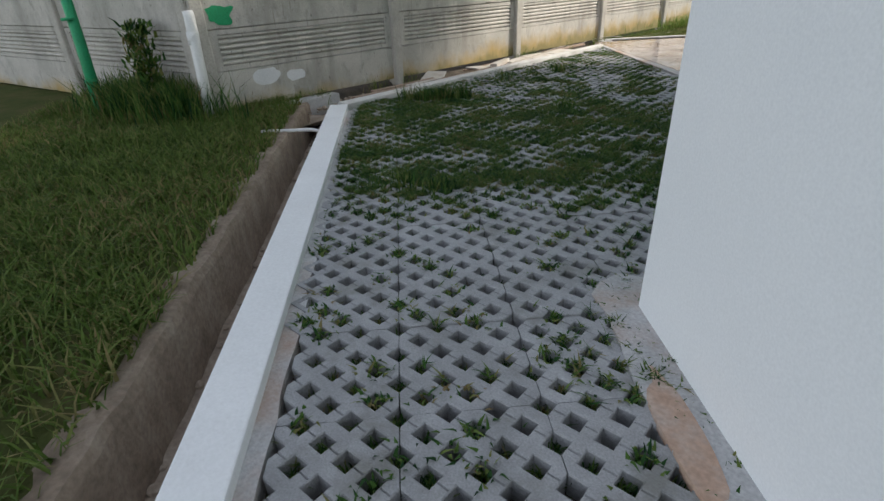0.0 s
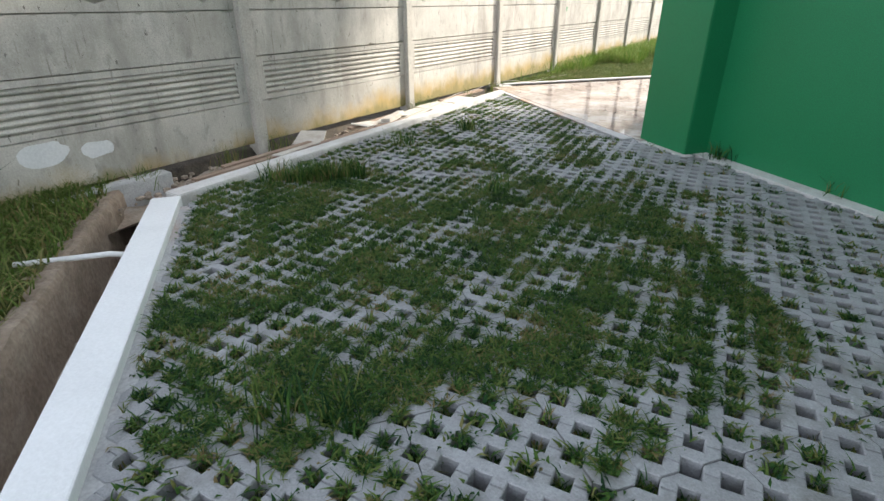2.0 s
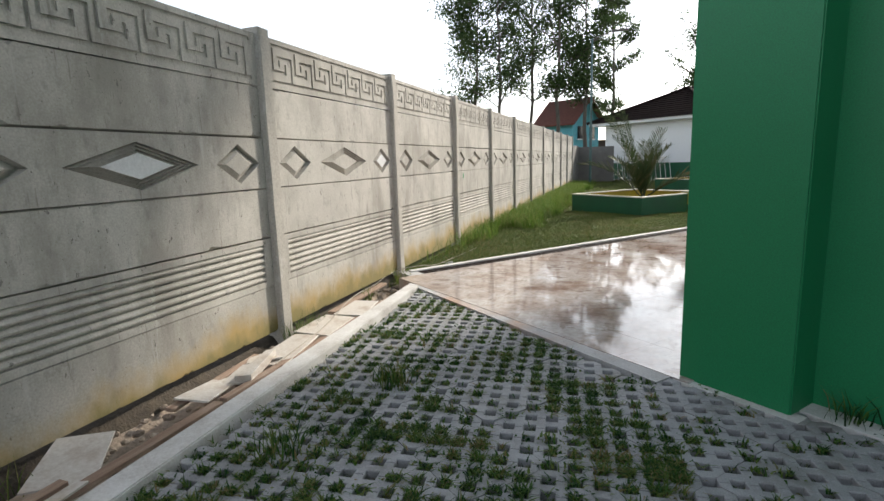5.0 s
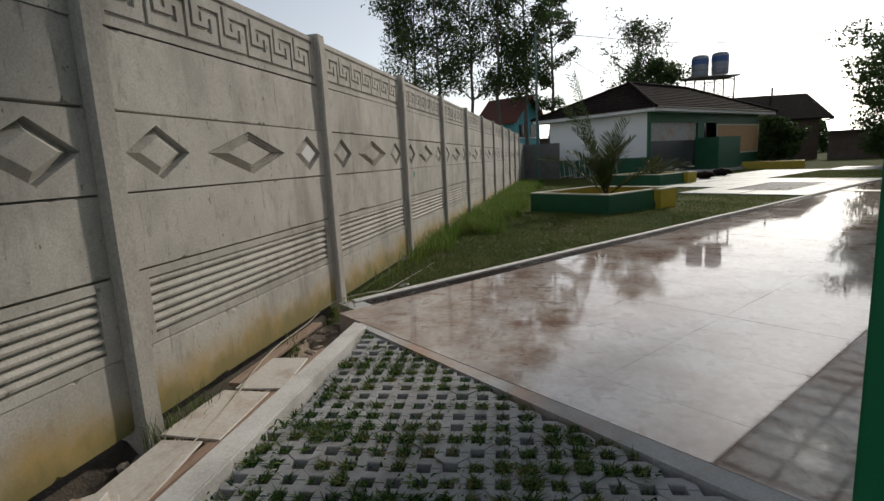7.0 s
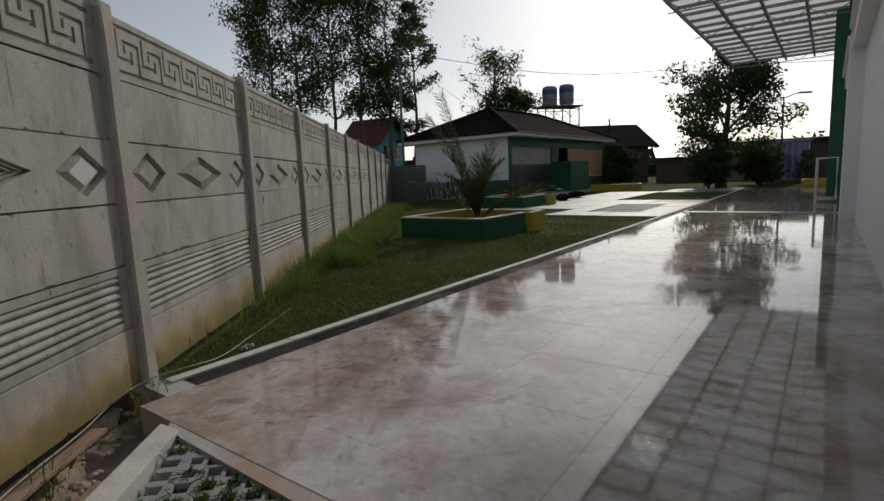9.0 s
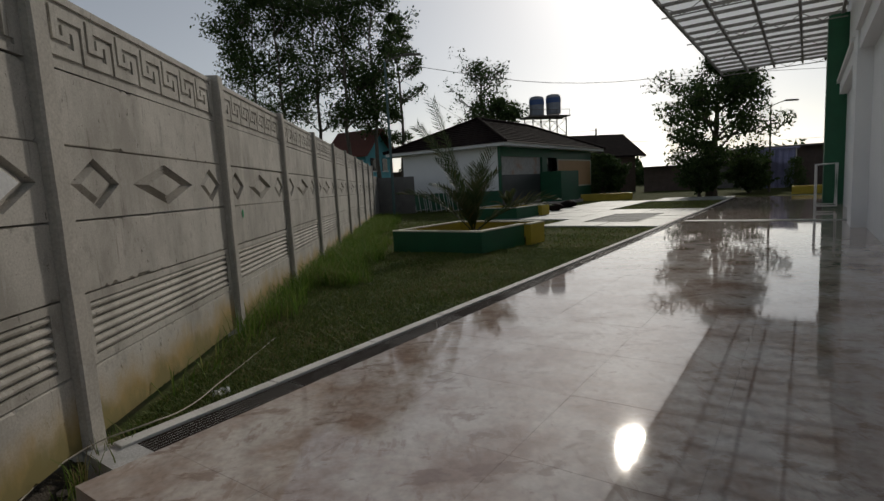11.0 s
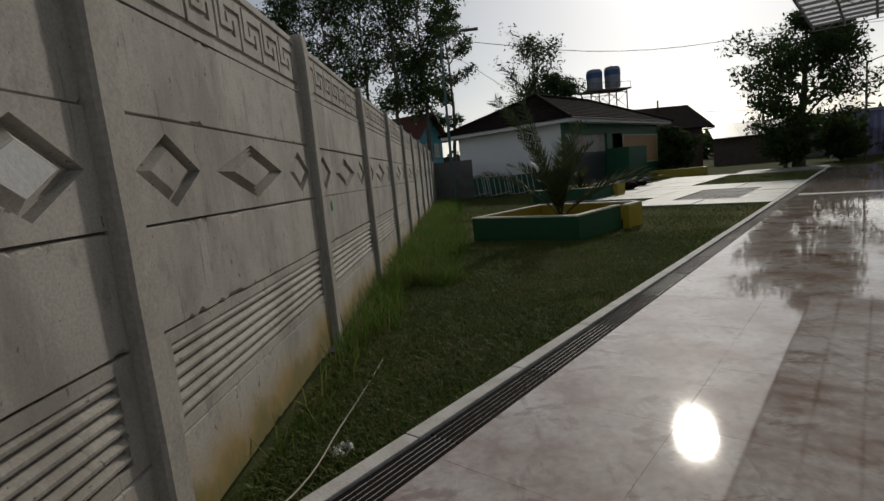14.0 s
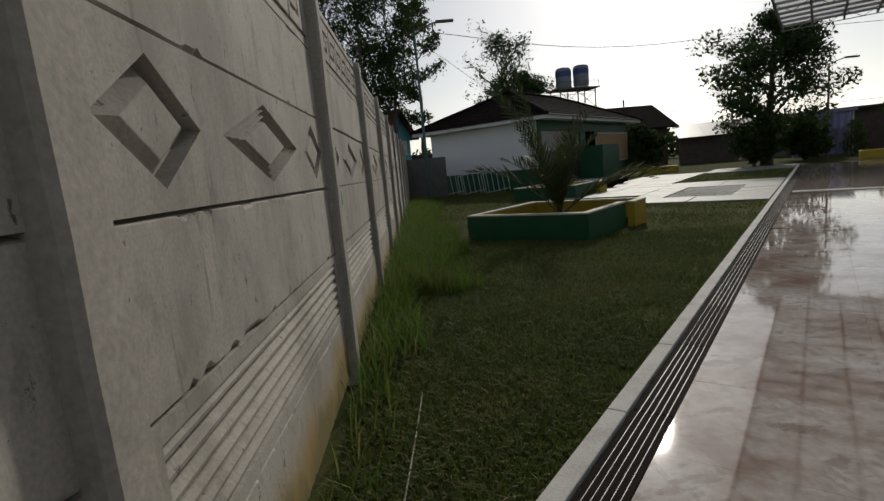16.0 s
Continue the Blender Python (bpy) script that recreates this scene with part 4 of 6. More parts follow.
def wedge(bm, cx, cy, k, notch):
    """A quarter of one lattice cell: a trapezoid between the hole's side and the cell's side."""
    h, q = HOLE, PITCH / 2 - 0.0
    ring_i = [(-h, -h), (h, -h), (h, h), (-h, h)]
    ring_o = [(-q, -q), (q, -q), (q, q), (-q, q)]
    a, b = ring_i[k], ring_i[(k + 1) % 4]
    c, d = ring_o[(k + 1) % 4], ring_o[k]

    def v(p, z):
        return bm.verts.new((cx + p[0], cy + p[1], z))

    ch = 0.004
    ai, bi = (a[0] * (1 + ch / h), a[1] * (1 + ch / h)), (b[0] * (1 + ch / h), b[1] * (1 + ch / h))
    if notch:
        mi, mo = ((ai[0] + bi[0]) / 2, (ai[1] + bi[1]) / 2), ((c[0] + d[0]) / 2, (c[1] + d[1]) / 2)
        ex, ey = (b[0] - a[0]) / (2 * h) * 0.004, (b[1] - a[1]) / (2 * h) * 0.004
        m0, m1 = (mi[0] - ex, mi[1] - ey), (mi[0] + ex, mi[1] + ey)
        o0, o1 = (mo[0] - ex, mo[1] - ey), (mo[0] + ex, mo[1] + ey)
        bm.faces.new((v(ai, TOP), v(d, TOP), v(o0, TOP), v(m0, TOP)))
        bm.faces.new((v(m1, TOP), v(o1, TOP), v(c, TOP), v(bi, TOP)))
        bm.faces.new((v(m0, TOP), v(o0, TOP), v(mo, TOP - 0.007), v(mi, TOP - 0.007)))
        bm.faces.new((v(mi, TOP - 0.007), v(mo, TOP - 0.007), v(o1, TOP), v(m1, TOP)))
    else:
        bm.faces.new((v(ai, TOP), v(d, TOP), v(c, TOP), v(bi, TOP)))
    bm.faces.new((v(a, TOP - ch), v(ai, TOP), v(bi, TOP), v(b, TOP - ch)))
    bm.faces.new((v(a, BASE), v(a, TOP - ch), v(b, TOP - ch), v(b, BASE)))


D = PITCH * math.sqrt(2)   # spacing of holes along a block's side
NB = 3
SIDE = NB * D


def block_wedges():
    """All quarter cells of one block, as (centre x, centre y, quarter), in the lattice frame about the block's corner cell."""
    out = []
    for i in range(-8, 9):
        for j in range(-8, 9):
            for k, (dx, dy) in enumerate(((0, -1), (1, 0), (0, 1), (-1, 0))):
                mx, my = (i + dx * 0.4) * PITCH, (j + dy * 0.4) * PITCH
                s, t = (mx + my) / math.sqrt(2), (my - mx) / math.sqrt(2)
                if 0 < s < SIDE and 0 < t < SIDE:
                    out.append((i, j, k))
    return out


WEDGES = block_wedges()
BCX, BCY = 0.0, SIDE / math.sqrt(2)   # block centre in the lattice frame


def block_bm(keep):
    bm = BM()
    for i, j, k in keep:
        wedge(bm, i * PITCH - BCX, j * PITCH - BCY, k, k in (1, 3))
    bmesh.ops.remove_doubles(bm, verts=bm.verts[:], dist=1e-5)
    rim = [e for e in bm.edges if len(e.link_faces) == 1 and e.verts[0].co.z > -0.02 and e.verts[1].co.z > -0.02]
    ext = bmesh.ops.extrude_edge_only(bm, edges=rim)
    for v in ext["geom"]:
        if isinstance(v, bmesh.types.BMVert):
            v.co.z = BASE
    return bm


BLOCK_ME = mesh_of(block_bm(WEDGES), "grass_block", BLOCK)
paving = empty("paving", pose(0, 0, 0), "grey concrete grass-block paving with weeds in its holes", "paving", kind="structure")
PAVE_IN = ccw([tuple(kerbp(0.06, 0.235).xy), tuple(kerbp(8.2, 0.235).xy), tuple(hall(10.5, -6.8).xy), tuple(hall(10.5, 0.10).xy), tuple(hall(-0.05, 0.10).xy),
               tuple(hall(-0.05, -0.21).xy), (0.60, -1.05), (0.83, -6.30)])
ANNEX = ccw(plan(hall, [(4.45, -2.79), (10, -3.07), (10, 0.3), (4.45, 0.3)]))
HOLES = []
px, py = np.array([p[0] for p in PAVE_IN]), np.array([p[1] for p in PAVE_IN])
for bi in range(-40, 60):
    for bj in range(-60, 60):
        # block corner in lattice cells, stepped along the two diagonals
        ci, cj = NB * (bi - bj) , NB * (bi + bj)
        x = (ci + OFF[0]) * PITCH + BCX
        y = (cj + OFF[1]) * PITCH + BCY
        c = LROT @ Vector((x, y, 0)) + Vector((0, -0.15, 0))
        if c.x < -1 or c.x > 9 or c.y < -13 or c.y > 2:
            continue
        pts = np.array([((i + (0, 0.42, 0, -0.42)[k]) * PITCH - BCX, (j + (-0.42, 0, 0.42, 0)[k]) * PITCH - BCY) for i, j, k in WEDGES])
        cs, sn = math.cos(radians(LAT)), math.sin(radians(LAT))
        wx, wy = c.x + pts[:, 0] * cs - pts[:, 1] * sn, c.y + pts[:, 0] * sn + pts[:, 1] * cs
        ok = inside(PAVE_IN, wx, wy) & ~inside(ANNEX, wx, wy)
        if not ok.any():
            continue
        keep = [w for w, o in zip(WEDGES, ok) if o]
        for i, j, k in keep:
            if k == 0:
                hx, hy = (i + 0) * PITCH - BCX, j * PITCH - BCY
                HOLES.append((c.x + hx * cs - hy * sn, c.y + hx * sn + hy * cs))
        me = BLOCK_ME if len(keep) == len(WEDGES) else mesh_of(block_bm(keep), "grass_block", BLOCK)
        ob = share("grass_block", me, paving, pose(c.x, c.y, random.uniform(-0.004, 0.004), random.uniform(-0.35, 0.35), random.uniform(-0.35, 0.35), LAT + random.uniform(-0.3, 0.3)))
        ob.scale = (0.992, 0.992, 1)
HOLES = np.array(HOLES)

# ---- terrace tiles ----
terrace = empty("floor_terrace", pose(0, 0, 0), "polished wet brown marble-look floor tiles", "floor", kind="structure")
TS = 0.8
whole = None


def tile_bm(poly):
    bm = BM()
    prism(bm, poly, -0.012, 0.0)
    es = [e for e in bm.edges if e.verts[0].co.z > -0.001 and e.verts[1].co.z > -0.001]
    bmesh.ops.bevel(bm, geom=es, offset=0.0004, segments=1, affect="EDGES")
    return bm


CI = CURB.inverted()
TLOC = ccw([tuple((CI @ Vector((x, y, 0))).xy) for x, y in TERR])
for i in range(-3, 38):
    for j in range(-9, 1):
        x0, y0 = i * TS, -0.298 - (-j) * TS
        g = 0.0004
        cell = [(x0 + g, y0 + g), (x0 + TS - g, y0 + g), (x0 + TS - g, y0 + TS - g), (x0 + g, y0 + TS - g)]
        cut = clip(cell, TLOC)
        if len(cut) < 3:
            continue
        area = abs(sum(p[0] * q[1] - q[0] * p[1] for p, q in zip(cut, cut[1:] + cut[:1]))) / 2
        if area < 0.004:
            continue
        loc = [(x - x0 - TS / 2, y - y0 - TS / 2) for x, y in cut]
        if len(cut) == 4 and abs(area - (TS - 2 * g) ** 2) < 1e-6:
            if whole is None:
                whole = mesh_of(tile_bm(loc), "tile", TILEMAT)
            me = whole
        else:
            me = mesh_of(tile_bm(loc), "tile", TILEMAT)
        share("tile", me, terrace, CURB @ pose(x0 + TS / 2, y0 + TS / 2, TZ, random.gauss(0, 0.035), random.gauss(0, 0.035), 0))


# ---- grass and weeds ----
def blades(name, pts, height, width, lean, mat, label, cat="grass", flat=0.0):
    """Many bent blades in one mesh: five points and three triangles each."""
    n = len(pts)
    az = rng.uniform(0, 2 * np.pi, n)
    az2 = az + rng.normal(0, 0.5, n)
    h = height * rng.uniform(0.55, 1.25, n)
    w = width * rng.uniform(0.6, 1.3, n)
    ln = lean * rng.uniform(0.2, 1.6, n) * h
    side = np.stack([-np.sin(az), np.cos(az), np.zeros(n)], 1) * w[:, None] / 2
    out = np.stack([np.cos(az2), np.sin(az2), np.zeros(n)], 1)
    up = np.array([0, 0, 1.0])
    mid = pts + up * (h * 0.55)[:, None] + out * (ln * 0.35)[:, None]
    tip = pts + up * (h * (1 - flat * rng.uniform(0, 1, n)))[:, None] + out * ln[:, None]
    v = np.stack([pts - side, pts + side, mid - side * 0.8, mid + side * 0.8, tip], 1).reshape(-1, 3)
    base = (np.arange(n) * 5)[:, None]
    f = np.concatenate([base + np.array([[0, 1, 3]]), base + np.array([[0, 3, 2]]), base + np.array([[2, 3, 4]])], 1).reshape(-1, 3)
    return tagged(from_arrays(name, v, f, mat, corners=3), label, cat, kind="stuff")


def scatter(n, x0, x1, y0, y1):
    return np.stack([rng.uniform(x0, x1, n), rng.uniform(y0, y1, n)], 1)


def fbm(p, s, seed):
    return np.array([noise.fractal((x * s, y * s, seed), 1.0, 2.0, 3) for x, y in p])


DENSE = [(2.7, -7.9), (3.2, -7.65), (3.6, -7.0), (4.0, -6.65), (4.5, -6.55), (4.6, -6.0), (4.4, -5.65), (3.95, -4.95), (3.3, -4.3), (2.6, -4.6), (1.8, -5.1), (0.9, -5.4), (0.78, -6.2)]
MID = [(0.6, -1.15), (0.75, -6.25), (2.7, -7.90), (3.9, -7.45), (4.5, -6.45), (4.2, -4.75), (3.3, -3.55), (2.2, -2.45)]


def cover(p):
    """How thickly the paving is overgrown, 0 to 1."""
    x, y = p[:, 0], p[:, 1]
    c = np.where(inside(DENSE, x, y), 0.74, np.where(inside(MID, x, y), 0.44, 0.17))
    return c + 0.42 * fbm(p, 1.7, 3.0) + 0.46 * fbm(p, 5.0, 8.0)


# tufts that fill single holes
cv = cover(HOLES)
spots, heights = [], []
for (x, y), c in zip(HOLES, cv):
    r = rng.uniform()
    if r < np.clip(c * 1.4 + 0.46, 0.3, 0.97):
        k = int(rng.integers(34, 130) * (0.6 + np.clip(c, 0, 1)))
        a = rng.normal(0, 0.022, (k, 2))
        spots.append(np.column_stack([x + a[:, 0], y + a[:, 1], np.full(k, -0.075)]))
spots = np.concatenate(spots)
blades("hole_weeds", spots, 0.062, 0.0065, 0.9, WEED, "small green weeds growing in the block holes", "weeds", 0.3)
# creeping mats that cover the concrete
p = scatter(760000, 0.55, 5.2, -8.6, -0.8)
p = p[inside(PAVE_IN, p[:, 0], p[:, 1])]
c = cover(p)
ca, sa = math.cos(radians(LAT)), math.sin(radians(LAT))
lx = (p[:, 0] * ca + (p[:, 1] + 0.15) * sa) / PITCH - OFF[0]
ly = (-p[:, 0] * sa + (p[:, 1] + 0.15) * ca) / PITCH - OFF[1]
away = np.maximum(np.abs(lx - np.round(lx)), np.abs(ly - np.round(ly)))
p = p[(c + rng.normal(0, 0.07, len(p)) + 1.35 * (0.29 - away)) > 0.66]
blades("creeping_grass", np.column_stack([p, np.full(len(p), -0.004)]), 0.028, 0.0075, 1.6, WEED, "low creeping grass spreading over the blocks", "grass", 0.4)
# broad-leaved rosettes
pick = HOLES[(cv + rng.normal(0, 0.25, len(HOLES))) > 0.28]
bl = []
for x, y in pick[rng.uniform(0, 1, len(pick)) < 0.85]:
    k = int(rng.integers(14, 34))
    a = rng.normal(0, 0.03, (k, 2))
    bl.append(np.column_stack([x + a[:, 0], y + a[:, 1], np.full(k, -0.008)]))
blades("broad_weeds", np.concatenate(bl), 0.026, 0.013, 1.3, WEED, "small broad-leaved weeds on the grass blocks", "weeds", 0.6)
# single tall tufts
tall = []
for x, y, k, h in ((1.30, -5.50, 420, 1), (1.42, -5.30, 260, 1), (1.18, -5.65, 200, 1), (3.05, -7.50, 70, 0), (3.25, -7.37, 60, 0), (1.33, -3.35, 130, 0), (1.0, -5.75, 70, 1), (1.15, -4.25, 60, 0), (3.85, -3.15, 70, 0), (4.7, -3.70, 60, 0), (2.6, -5.05, 50, 0)):
    a = rng.normal(0, 0.055, (k, 2))
    tall.append(np.column_stack([x + a[:, 0], y + a[:, 1], np.full(k, -0.02)]))
blades("tall_tufts", np.concatenate(tall), 0.17, 0.008, 0.6, WEED, "taller grass tufts between the blocks", "grass", 0.2)
# verge by the drain
VERGE = plan(kerbp, [(-1.3, -0.36), (5.5, -0.36), (5.5, -3.2), (-3.2, -3.2), (-3.2, -0.9), (-2.0, -0.36)])
q = np.array(VERGE)
p = scatter(230000, q[:, 0].min(), q[:, 0].max(), q[:, 1].min(), q[:, 1].max())
p = p[inside(VERGE, p[:, 0], p[:, 1])]
d = np.array([(KERB.inverted() @ Vector((x, y, 0))).y for x, y in p])
f = fbm(p, 2.2, 1.0)
p = p[(rng.uniform(0, 1, len(p)) < np.clip(0.75 + f * 0.9 - np.clip((d + 0.75) / 0.4, 0, 1) * 0.45, 0.28, 1)) & (p[:, 0] < 6)]
blades("verge_grass", np.column_stack([p, np.full(len(p), -0.01)]), 0.115, 0.012, 0.95, GRASS, "unmown green grass beside the drain", "grass", 0.4)
# dark weeds at the fence corner
a = rng.normal(0, 1, (4200, 2)) * np.array([0.34, 0.17])
p = np.column_stack([-0.55 + a[:, 0], -7.98 + a[:, 1] + a[:, 0] * 0.28, np.zeros(len(a))])
st = rng.uniform(0.05, 1, 900)
vine = np.column_stack([-0.42 - 0.13 * st + rng.normal(0, 0.07, 900), -7.95 + 0.03 * st + rng.normal(0, 0.06, 900), 0.9 * st])
blades("climbing_weeds", vine, 0.09, 0.028, 1.0, WEED, "dark leafy weeds climbing a stake", "weeds", 0.5)
blades("corner_weeds", p, 0.42, 0.012, 0.5, WEED, "dense dark weeds at the fence corner", "weeds", 0.3)
# lawn between fence and terrace
NEAR = [(0.0, 0.05), tuple(curb(0.25, 0.02).xy), tuple(curb(9, 0.02).xy), (0.0, 8.0)]
p = scatter(430000, -0.05, 6.0, 0.0, 8.0)
p = p[inside(NEAR, p[:, 0], p[:, 1])]
f = fbm(p, 1.2, 4.0)
p = p[rng.uniform(0, 1, len(p)) < np.clip(0.72 + 0.9 * f, 0.12, 1)]
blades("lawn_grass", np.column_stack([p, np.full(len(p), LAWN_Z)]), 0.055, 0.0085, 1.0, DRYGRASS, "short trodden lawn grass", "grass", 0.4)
FAR = [(0.0, 7.0), tuple(curb(8.5, 0.02).xy), tuple(curb(27, 0.02).xy), (8, 38), (0, 30)]
p = scatter(300000, -0.05, 17, 5.0, 38)
p = p[inside(FAR, p[:, 0], p[:, 1])]
f = fbm(p, 0.8, 4.0)
p = p[rng.uniform(0, 1, len(p)) < np.clip(0.75 + 0.8 * f, 0.15, 1) * np.clip(13 / p[:, 1], 0.25, 1)]
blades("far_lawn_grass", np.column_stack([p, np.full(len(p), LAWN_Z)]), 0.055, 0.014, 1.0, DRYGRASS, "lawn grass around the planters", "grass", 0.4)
p = scatter(42000, 0.0, 1.25, 0.35, 22)
f = fbm(p, 1.6, 6.0)
wd = 0.22 + 0.75 * np.clip((p[:, 1] - 1.6) / 3.0, 0, 1)
p = p[(p[:, 0] < wd * (0.75 + 0.9 * f)) & (rng.uniform(0, 1, len(p)) < np.clip((p[:, 1] - 1.1) / 2.6, 0.05, 1))]
blades("tall_fence_grass", np.column_stack([p, np.full(len(p), LAWN_Z)]), 0.30, 0.008, 0.7, TALLGRASS, "long bright grass along the fence foot", "grass", 0.25)
a = []
for y, k in ((-0.15, 40), (-2.55, 90), (-2.35, 60), (-4.9, 40), (-5.5, 50), (-6.3, 120), (-6.9, 120), (-1.3, 30), (-0.5, 50)):
    b = rng.normal(0, 1, (k, 2)) * np.array([0.05, 0.09])
    a.append(np.column_stack([0.04 + np.abs(b[:, 0]), y + b[:, 1], np.full(k, -0.09)]))
blades("channel_weeds", np.concatenate(a), 0.20, 0.006, 0.5, GRASS, "thin dry weeds sprouting below the fence", "weeds", 0.2)

# ---- planters and palms ----
def wall_between(bm, a, b, t, z0, z1, grow=0.0):
    """Upright wall of thickness t to the left of the line a to b."""
    a, b = Vector(a), Vector(b)
    d = (b - a).normalized()
    n = Vector((-d.y, d.x))
    pts = [a - d * grow - n * grow, b + d * grow - n * grow, b + n * (t + grow) + d * grow, a + n * (t + grow) - d * grow]
    return prism(bm, [tuple(p) for p in pts], z0, z1)


def planter(x, y, turn, size, label):
    root = empty("planter", pose(x, y, LAWN_Z - 0.03, 0, 0, turn), label, "planter", "masonry planters on the lawn")
    H, t = 0.47 * size, 0.13
    W, Dp, far = 2.26 * size, 1.72 * size, 0.78 * size
    walls = (("front_wall", (0, 0), (W, 0), DKGREEN), ("end_wall", (W, t), (W, Dp), DKGREEN), ("back_wall", (W, Dp + far), (0, Dp + far), YELLOW),
             ("end_wall", (0, Dp + far - t), (0, t), DKGREEN), ("return_wall", (W, Dp), (W, Dp + far - t), YELLOW))
    for name, a, b, mat in walls:
        bm = BM()
        a, b = Vector(a), Vector(b)
        if name == "return_wall":
            a, b = a + Vector((0.16, 0)), b + Vector((0.16, 0))
        wall_between(bm, a, b, t, 0, H)
        bmesh.ops.recalc_face_normals(bm, faces=bm.faces[:])
        ob = part(name, bm, [mat, YELLOW], root)
        d = (b - a).normalized()
        for pl in ob.data.polygons:
            if pl.normal.x * -d.y + pl.normal.y * d.x > 0.7:
                pl.material_index = 1
        bm = BM()
        wall_between(bm, a, b, t, H, H + 0.025, 0.004)
        part("coping", bm, CREAM, root, "cream coping")
    bm = BM()
    prism(bm, [(t, t), (W - t, t), (W - t, Dp + far - t), (t, Dp + far - t)], 0.0, H - 0.33)
    part("soil", bm, SOIL, root, "dark planting soil")
    return root


planter(1.29, 8.34, -40.0, 1.0, "dark green planter box, yellow inside, with cream coping")
planter(3.75, 17.2, -40.0, 1.0, "dark green and yellow planter box near the white block")


def palm(x, y, z, fronds, length, seed, label):
    r = random.Random(seed)
    root = empty("palm_plant", pose(x, y, z), label, "palm", "young palms in planters")
    bm = BM()
    tube(bm, [(0, 0, -0.05), (0.02, 0.0, 0.16), (0.0, 0.01, 0.30)], [0.11, 0.13, 0.07], 10)
    for i in range(40):
        t = r.uniform(0, 6.28)
        zz = r.uniform(0.0, 0.28)
        d = Vector((math.cos(t), math.sin(t), 0))
        tube(bm, [d * 0.10 + Vector((0, 0, zz)), d * 0.16 + Vector((0, 0, zz + 0.10))], [0.02, 0.006], 4)
    part("stump", bm, BARK, root)
    for k in range(fronds):
        az = 6.283 * k / fronds + r.uniform(-0.3, 0.3)
        el = r.uniform(1.0, 1.5) if k % 4 else r.uniform(0.6, 0.95)
        L = length * r.uniform(0.75, 1.1)
        pts = []
        p, e = Vector((0, 0, 0.22)), el
        for i in range(15):
            pts.append(p.copy())
            p = p + Vector((math.cos(az) * math.cos(e), math.sin(az) * math.cos(e), math.sin(e))) * (L / 14)
            e -= 0.025 + 0.009 * i * (1.3 - el * 0.6)
        bm = BM()
        tube(bm, pts, [0.013 * (1 - i / 17) for i in range(15)], 5)
        for i in range(3, 15):
            d = (pts[min(i + 1, 14)] - pts[i - 1]).normalized()
            sd = d.cross(Vector((0, 0, 1))).normalized()
            upn = sd.cross(d)
            for f in (0.0, 0.5):
                q = pts[i - 1].lerp(pts[i], f)
                for sg in (-1, 1):
                    ll = L * 0.26 * math.sin(math.pi * min(1, (i + f) / 16.5)) * r.uniform(0.8, 1.1)
                    tip = q + (d * 0.75 + sd * sg * 0.62 + upn * r.uniform(0.1, 0.45)).normalized() * ll
                    w = d.cross(tip - q).normalized().cross((tip - q).normalized()) * 0.015
                    m = q.lerp(tip, 0.5) + Vector((0, 0, 0.01))
                    vs = [bm.verts.new(c) for c in (q - w * 0.5, q + w * 0.5, m + w, tip, m - w)]
                    bm.faces.new((vs[0], vs[1], vs[2], vs[4]))
                    bm.faces.new((vs[4], vs[2], vs[3]))
        part("frond", bm, PALMLEAF, root)
    return root


big_palm = palm(3.1, 8.75, 0.0, 17, 1.9, 4, "young date palm with thin arching fronds in a planter")
palm(5.5, 17.4, 0.0, 9, 1.0, 9, "small young palm in the farther planter")
# two long half-dry fronds that stand above the rest
for spine in ([(0, 0.1, 0.25), (-0.2, 0.12, 1.2), (-0.48, 0.15, 2.15), (-0.80, 0.15, 3.25)], [(0, 0.05, 0.25), (-0.22, 0.05, 1.15), (-0.66, 0.05, 2.05), (-1.18, 0.05, 2.68)]):
    spine = [Vector(p) for p in spine]
    bm = BM()
    tube(bm, spine, [0.016, 0.013, 0.010, 0.004], 5)
    for i in range(40):
        t = 1.2 + 1.75 * i / 40
        k = min(2, int(t))
        q = spine[k].lerp(spine[k + 1], t - k)
        d = (spine[k + 1] - spine[k]).normalized()
        for sg in (-1, 1):
            tip = q + (d * 0.75 + Vector((0.5, 0.25, 0.35)) * sg + Vector((0, 0, random.uniform(-0.25, 0.05)))).normalized() * random.uniform(0.16, 0.30)
            w = (tip - q).cross(Vector((0, 1, 0.2))).normalized() * 0.010
            bm.faces.new([bm.verts.new(c) for c in (q - w * 0.4, q.lerp(tip, 0.45) - w, tip, q.lerp(tip, 0.45) + w, q + w * 0.4)])
    part("frond", bm, PALMLEAF, big_palm, "long half-dry frond")

